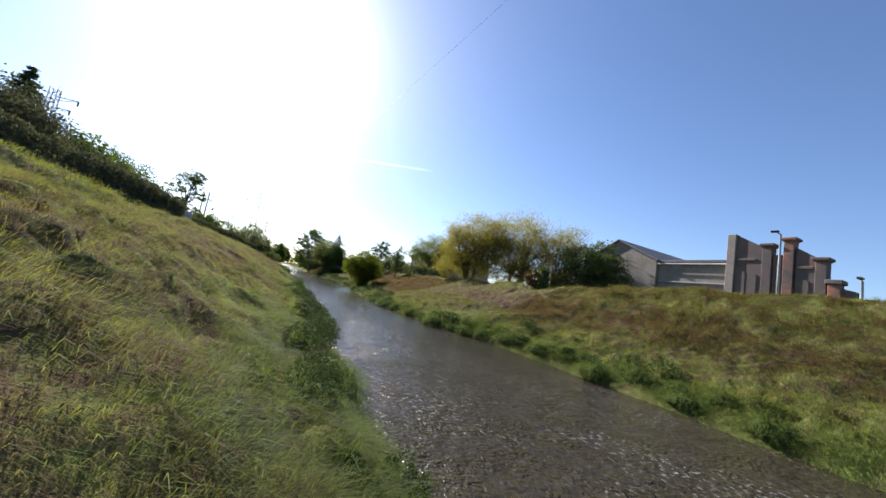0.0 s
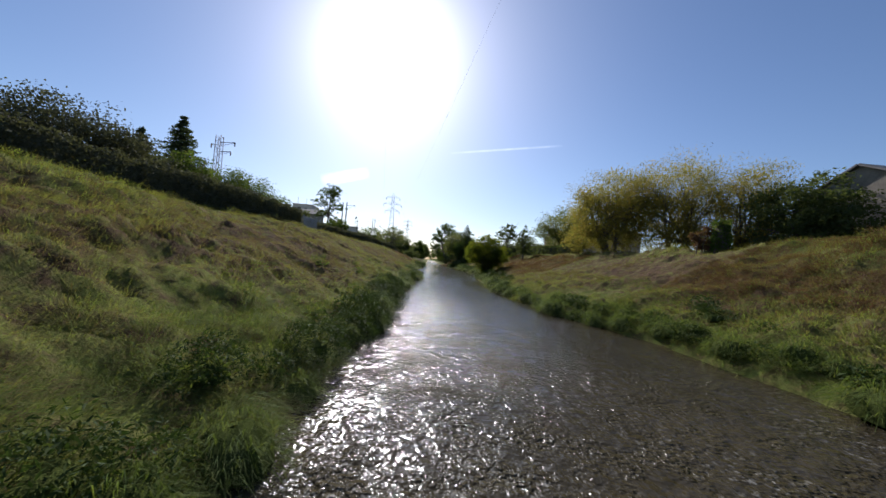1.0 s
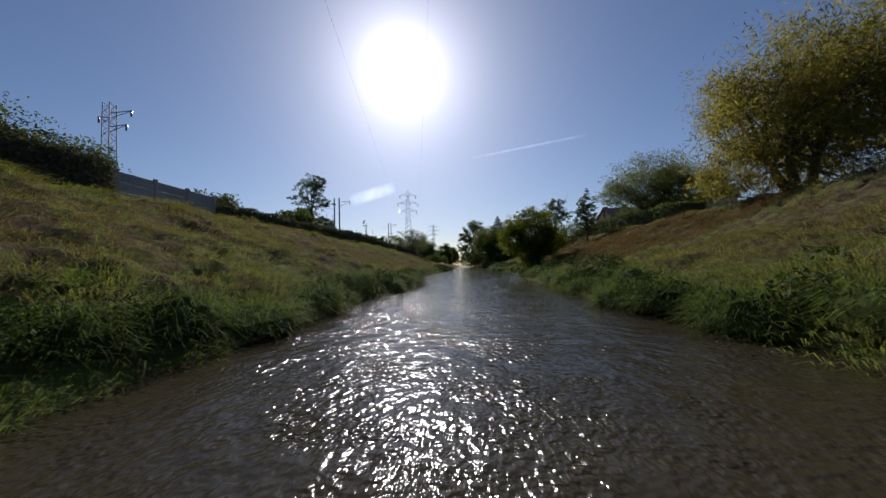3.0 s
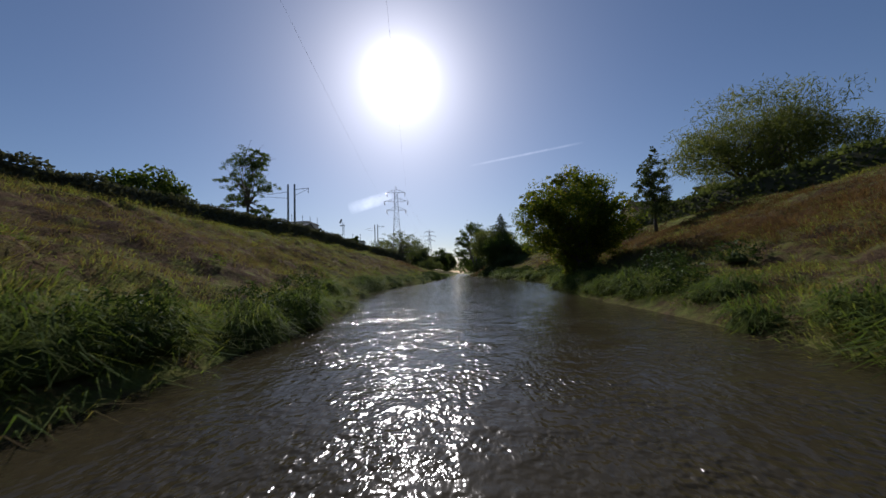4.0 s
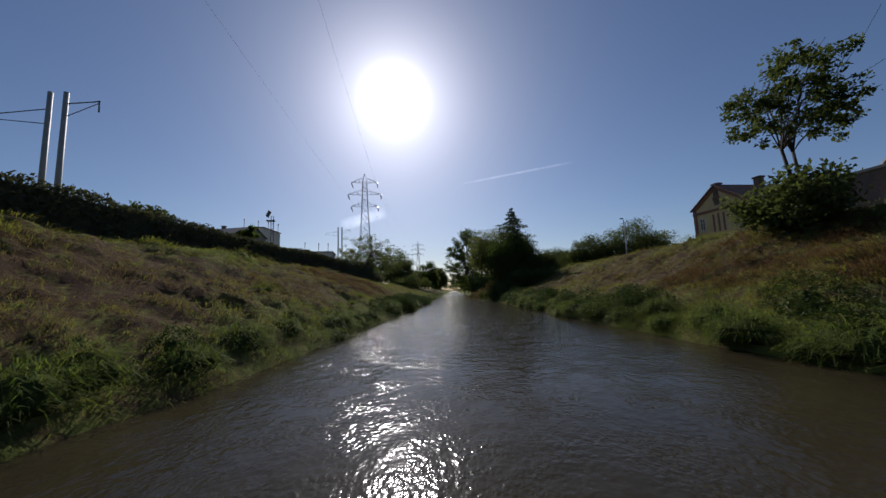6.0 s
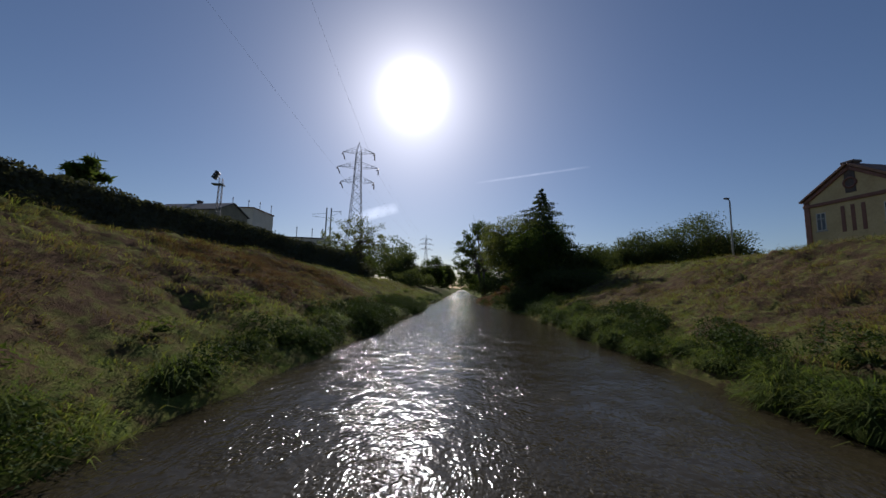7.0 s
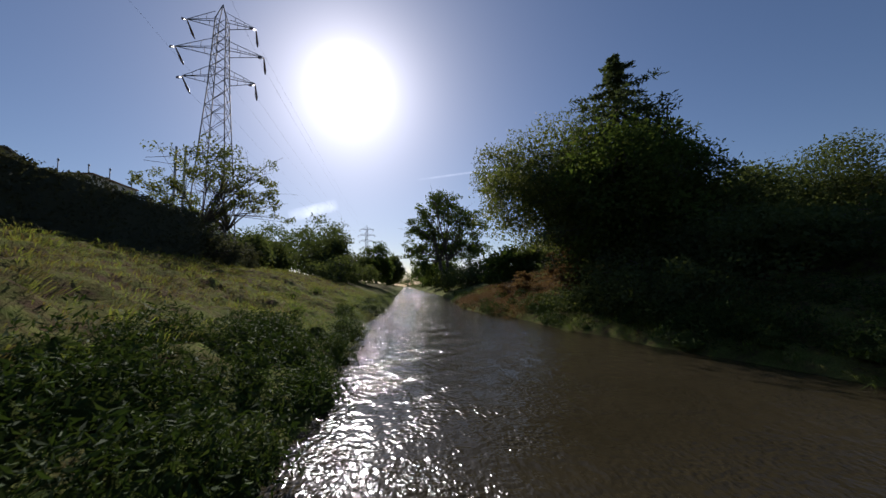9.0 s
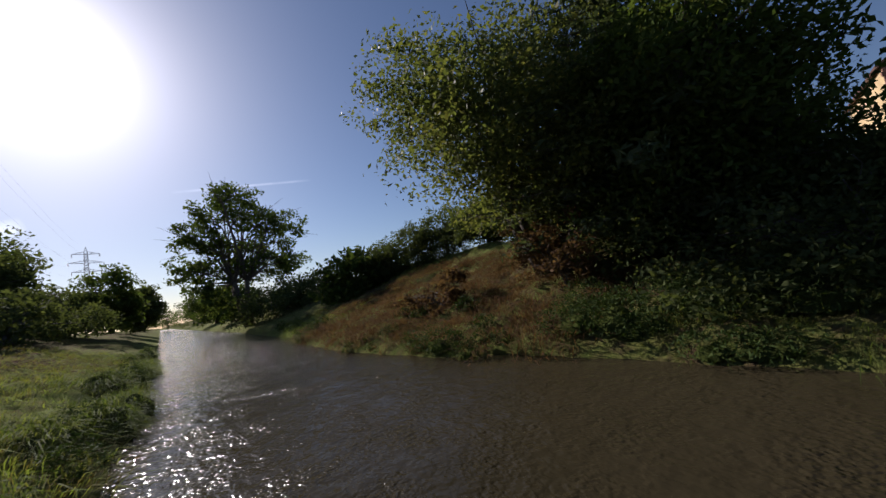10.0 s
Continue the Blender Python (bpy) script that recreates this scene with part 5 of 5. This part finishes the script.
blades("dry_stems", "matted brown dead stems on the upper bank", 210, 95000, (8.0, 14.4), (40, 84), 0.42, 0.016, RUST, 0.2, 1.0, 0.6, dry_land, -0.5)
blades("dry_stems", "matted brown dead stems on the middle of the bank", 216, 30000, (-7.6, -12.6), (92, 104), 0.34, 0.016, RUST, 0.2, 1.0, 0.6, dry_land, -0.4)
blades("dry_stems", "rusty dry weed stems on the bank under trees", 208, 70000, (4.5, 13.0), (122.5, 142), 0.5, 0.02, RUST, 0.2, 1.0, 0.4, dry_land, -0.5)


def with_cores(name, pieces, cores, mat):
    """Loose leaves or blades in one material over earthy cores in another."""
    core = np.concatenate(cores)
    me = quads_mesh(name, np.concatenate([pieces, core]), mat)
    me.materials.append(TURF)
    me.polygons.foreach_set("material_index", np.repeat(np.array((0, 1), dtype=np.int32), (len(pieces), len(core))))
    return me


def weeds(name, label, seed, side, y_range, step, mat, leaf, count, size=(0.35, 0.85), offset=(0.0, 1.2), gaps=-0.22):
    """Leafy clumps along the water's edge."""
    rng = np.random.default_rng(seed)
    pts, cores = [], []
    lat, lon = np.meshgrid(np.linspace(0, 1.5, 5), np.linspace(0, 2 * math.pi, 13), indexing="ij")
    dome = np.stack([np.cos(lat) * np.cos(lon), np.cos(lat) * np.sin(lon), np.sin(lat)], axis=2)
    y = y_range[0]
    while y < y_range[1]:
        y += step * rng.uniform(0.3, 1.7)
        if noise.noise((y * 0.35, side * 3.0, 0.5)) < gaps:
            continue
        r = rng.uniform(*size)
        x = side * (edge(side, y) + 0.1 + rng.uniform(*offset))
        z = max(0.0, ground_height(x, y, False))
        k = int(count * (r / 0.6) ** 2)
        lump = np.array([[0.42 * (1 + 0.5 * noise.noise((q[0] * 2 + y, q[1] * 2, q[2] * 2))) for q in row] for row in dome])[:, :, None]
        shell = np.array((x, y, z - 0.05)) + dome * lump * np.array((r * 0.9, r * 1.25, r * 0.95))
        cores.append(np.stack([shell[:-1, :-1], shell[:-1, 1:], shell[1:, 1:], shell[1:, :-1]], axis=2).reshape(-1, 4, 3))
        d = rng.normal(size=(k, 3))
        d /= np.linalg.norm(d, axis=1)[:, None]
        d[:, 2] = np.abs(d[:, 2])
        wob = np.array([1 + 0.5 * noise.noise((q[0] * 2 + y, q[1] * 2, q[2] * 2)) for q in d])[:, None]
        pts.append(np.array((x, y, z)) + d * wob * rng.uniform(0.55, 1.0, k)[:, None] ** 0.5 * np.array((r * 0.9, r * 1.25, r * 0.95)))
    me = with_cores(name, leaf_quads(rng, np.concatenate(pts), leaf * 1.9, 0.3, 0.24, -0.45), cores, mat)
    return tagged(new(name, me), label, "weeds", kind="stuff")


weeds("water_weeds", "dark leafy nettles and weeds along the water's edge", 301, -1, (7, 140), 3.2, WEED, 0.05, 700, (0.3, 0.75), (0.0, 1.2))
weeds("water_weeds", "dark leafy nettles and weeds along the water's edge", 302, 1, (6, 150), 2.6, WEED, 0.055, 520, (0.3, 0.8), (0.0, 1.2))
weeds("bramble_clumps", "low green bramble clumps on the lower bank", 303, -1, (0, 130), 2.6, LUSH, 0.055, 520, (0.25, 0.5), (0.8, 4.0))
weeds("bramble_clumps", "low green bramble clumps on the lower bank", 304, 1, (6, 140), 2.0, WEED, 0.08, 330, (0.3, 0.6), (0.6, 3.0))
weeds("nettle_patch", "dark nettles and brambles covering the lower bank", 305, -1, (104.0, 115.0), 0.085, WEED, 0.05, 360, (0.3, 0.62), (-0.2, 2.3), -1.0)
weeds("water_weeds", "dark leafy nettles and weeds along the water's edge", 306, -1, (0.5, 7), 1.1, WEED, 0.036, 1800, (0.3, 0.6), (0.0, 1.0))


def grass_mounds(name, label, seed, side, y_range, step, mat, size, offset, length, width, dense=2100):
    """Rounded hummocks at the water's edge with long grass hanging down their sides."""
    rng = np.random.default_rng(seed)
    roots, outs, cores = [], [], []
    lat, lon = np.meshgrid(np.linspace(-0.3, 1.5, 6), np.linspace(0, 2 * math.pi, 15), indexing="ij")
    dome = np.stack([np.cos(lat) * np.cos(lon), np.cos(lat) * np.sin(lon), np.sin(lat)], axis=2)
    y = y_range[0]
    while y < y_range[1]:
        y += step * rng.uniform(0.35, 1.6)
        r = rng.uniform(*size)
        x = side * (edge(side, y) + r * 0.35 + rng.uniform(*offset))
        foot = np.array((x, y, max(0.0, ground_height(x, y, False)) - 0.08))
        form = np.array((r * 0.85, r * rng.uniform(0.9, 1.3), r * rng.uniform(0.55, 0.85)))
        lump = np.array([[1 + 0.4 * noise.noise((q[0] * 1.6 + y, q[1] * 1.6, q[2] * 1.6)) for q in row] for row in dome])[:, :, None]
        shell = foot + dome * lump * form * 0.74
        cores.append(np.stack([shell[:-1, :-1], shell[:-1, 1:], shell[1:, 1:], shell[1:, :-1]], axis=2).reshape(-1, 4, 3))
        k = int(dense * r * r / width * 0.012)
        d = rng.normal(size=(k, 3))
        d[:, 2] = np.abs(d[:, 2]) * 0.9
        d /= np.linalg.norm(d, axis=1)[:, None]
        wob = np.array([1 + 0.4 * noise.noise((q[0] * 1.6 + y, q[1] * 1.6, q[2] * 1.6)) for q in d])[:, None]
        roots.append(foot + d * wob * form * rng.uniform(0.72, 0.95, k)[:, None])
        outs.append(d)
    root, d = np.concatenate(roots), np.concatenate(outs)
    m = len(root)
    ln = (length * rng.uniform(0.45, 1.3, m))[:, None]
    stray = rng.normal(size=(m, 3)) * 0.35
    rise = d * np.array((0.5, 0.5, 0.65)) + stray * 0.5
    fall = d * np.array((1.0, 1.0, 0.2)) + stray + np.array((0, 0, -0.28))
    a = rng.uniform(0, 6.28, m)
    across = np.stack([np.cos(a), np.sin(a), np.zeros(m)], axis=1) * (width * rng.uniform(0.6, 1.4, m))[:, None]
    mid, tip = root + rise * ln * 0.5, root + fall * ln * 0.85
    me = with_cores(name, np.stack([root, mid + across * 0.5, tip, mid - across * 0.5], axis=1), cores, mat)
    return tagged(new(name, me), label, "grass", kind="stuff")


HUMMOCK = "rounded green grass hummocks leaning over the water's edge"
grass_mounds("grass_hummocks", HUMMOCK, 401, -1, (-1, 16), 1.25, LUSH, (0.4, 0.75), (-0.1, 0.9), 0.3, 0.006, 1600)
grass_mounds("grass_hummocks", HUMMOCK, 402, -1, (16, 60), 1.5, LUSH, (0.45, 0.9), (-0.1, 0.8), 0.36, 0.013)
grass_mounds("grass_hummocks", HUMMOCK, 403, -1, (60, 102), 1.7, LUSH, (0.45, 0.9), (-0.1, 0.8), 0.36, 0.018)
grass_mounds("grass_hummocks", HUMMOCK, 406, -1, (115, 150), 1.7, LUSH, (0.45, 0.9), (-0.1, 0.8), 0.36, 0.018)
grass_mounds("grass_hummocks", HUMMOCK, 404, 1, (4, 60), 1.0, LUSH, (0.4, 0.85), (-0.1, 0.9), 0.36, 0.016)
grass_mounds("grass_hummocks", HUMMOCK, 405, 1, (60, 107), 1.1, LUSH, (0.45, 0.95), (-0.1, 1.2), 0.36, 0.018)
weeds("weed_mounds", "tall dark mounds of nettles leaning over the water", 309, -1, (8, 26), 1.5, WEED, 0.04, 1500, (0.55, 0.95), (0.0, 0.9), -1.0)
weeds("weed_mounds", "tall dark mounds of nettles leaning over the water", 314, -1, (94, 99.5), 0.8, WEED, 0.05, 1100, (0.65, 1.0), (0.0, 0.8), -1.0)
weeds("bramble_clumps", "dark brambles and nettles on the lower bank", 310, -1, (93, 100.5), 0.17, WEED, 0.05, 420, (0.35, 0.65), (-0.1, 1.9), -1.0)
weeds("weed_mounds", "dark leafy weeds crowding the shaded water's edge", 312, 1, (107, 123.5), 0.3, WEED, 0.055, 520, (0.45, 0.9), (-0.1, 3.0), -1.0)
weeds("weed_mounds", "small green plants along the foot of a brown slope", 313, 1, (124, 142), 0.6, WEED, 0.055, 420, (0.25, 0.5), (-0.1, 0.5), -0.3)
weeds("weed_mounds", "dark leafy weeds crowding the water's edge", 311, 1, (80, 108), 0.6, WEED, 0.055, 520, (0.4, 0.85), (0.0, 2.4), -1.0)
weeds("weed_mounds", "tall dark mounds of nettles leaning over the water", 307, -1, (9, 140), 5.2, WEED, 0.05, 900, (0.6, 1.0), (0.0, 0.8))
weeds("weed_mounds", "tall dark mounds of nettles leaning over the water", 308, 1, (30, 116), 3.2, WEED, 0.055, 620, (0.55, 1.05), (0.1, 2.0))
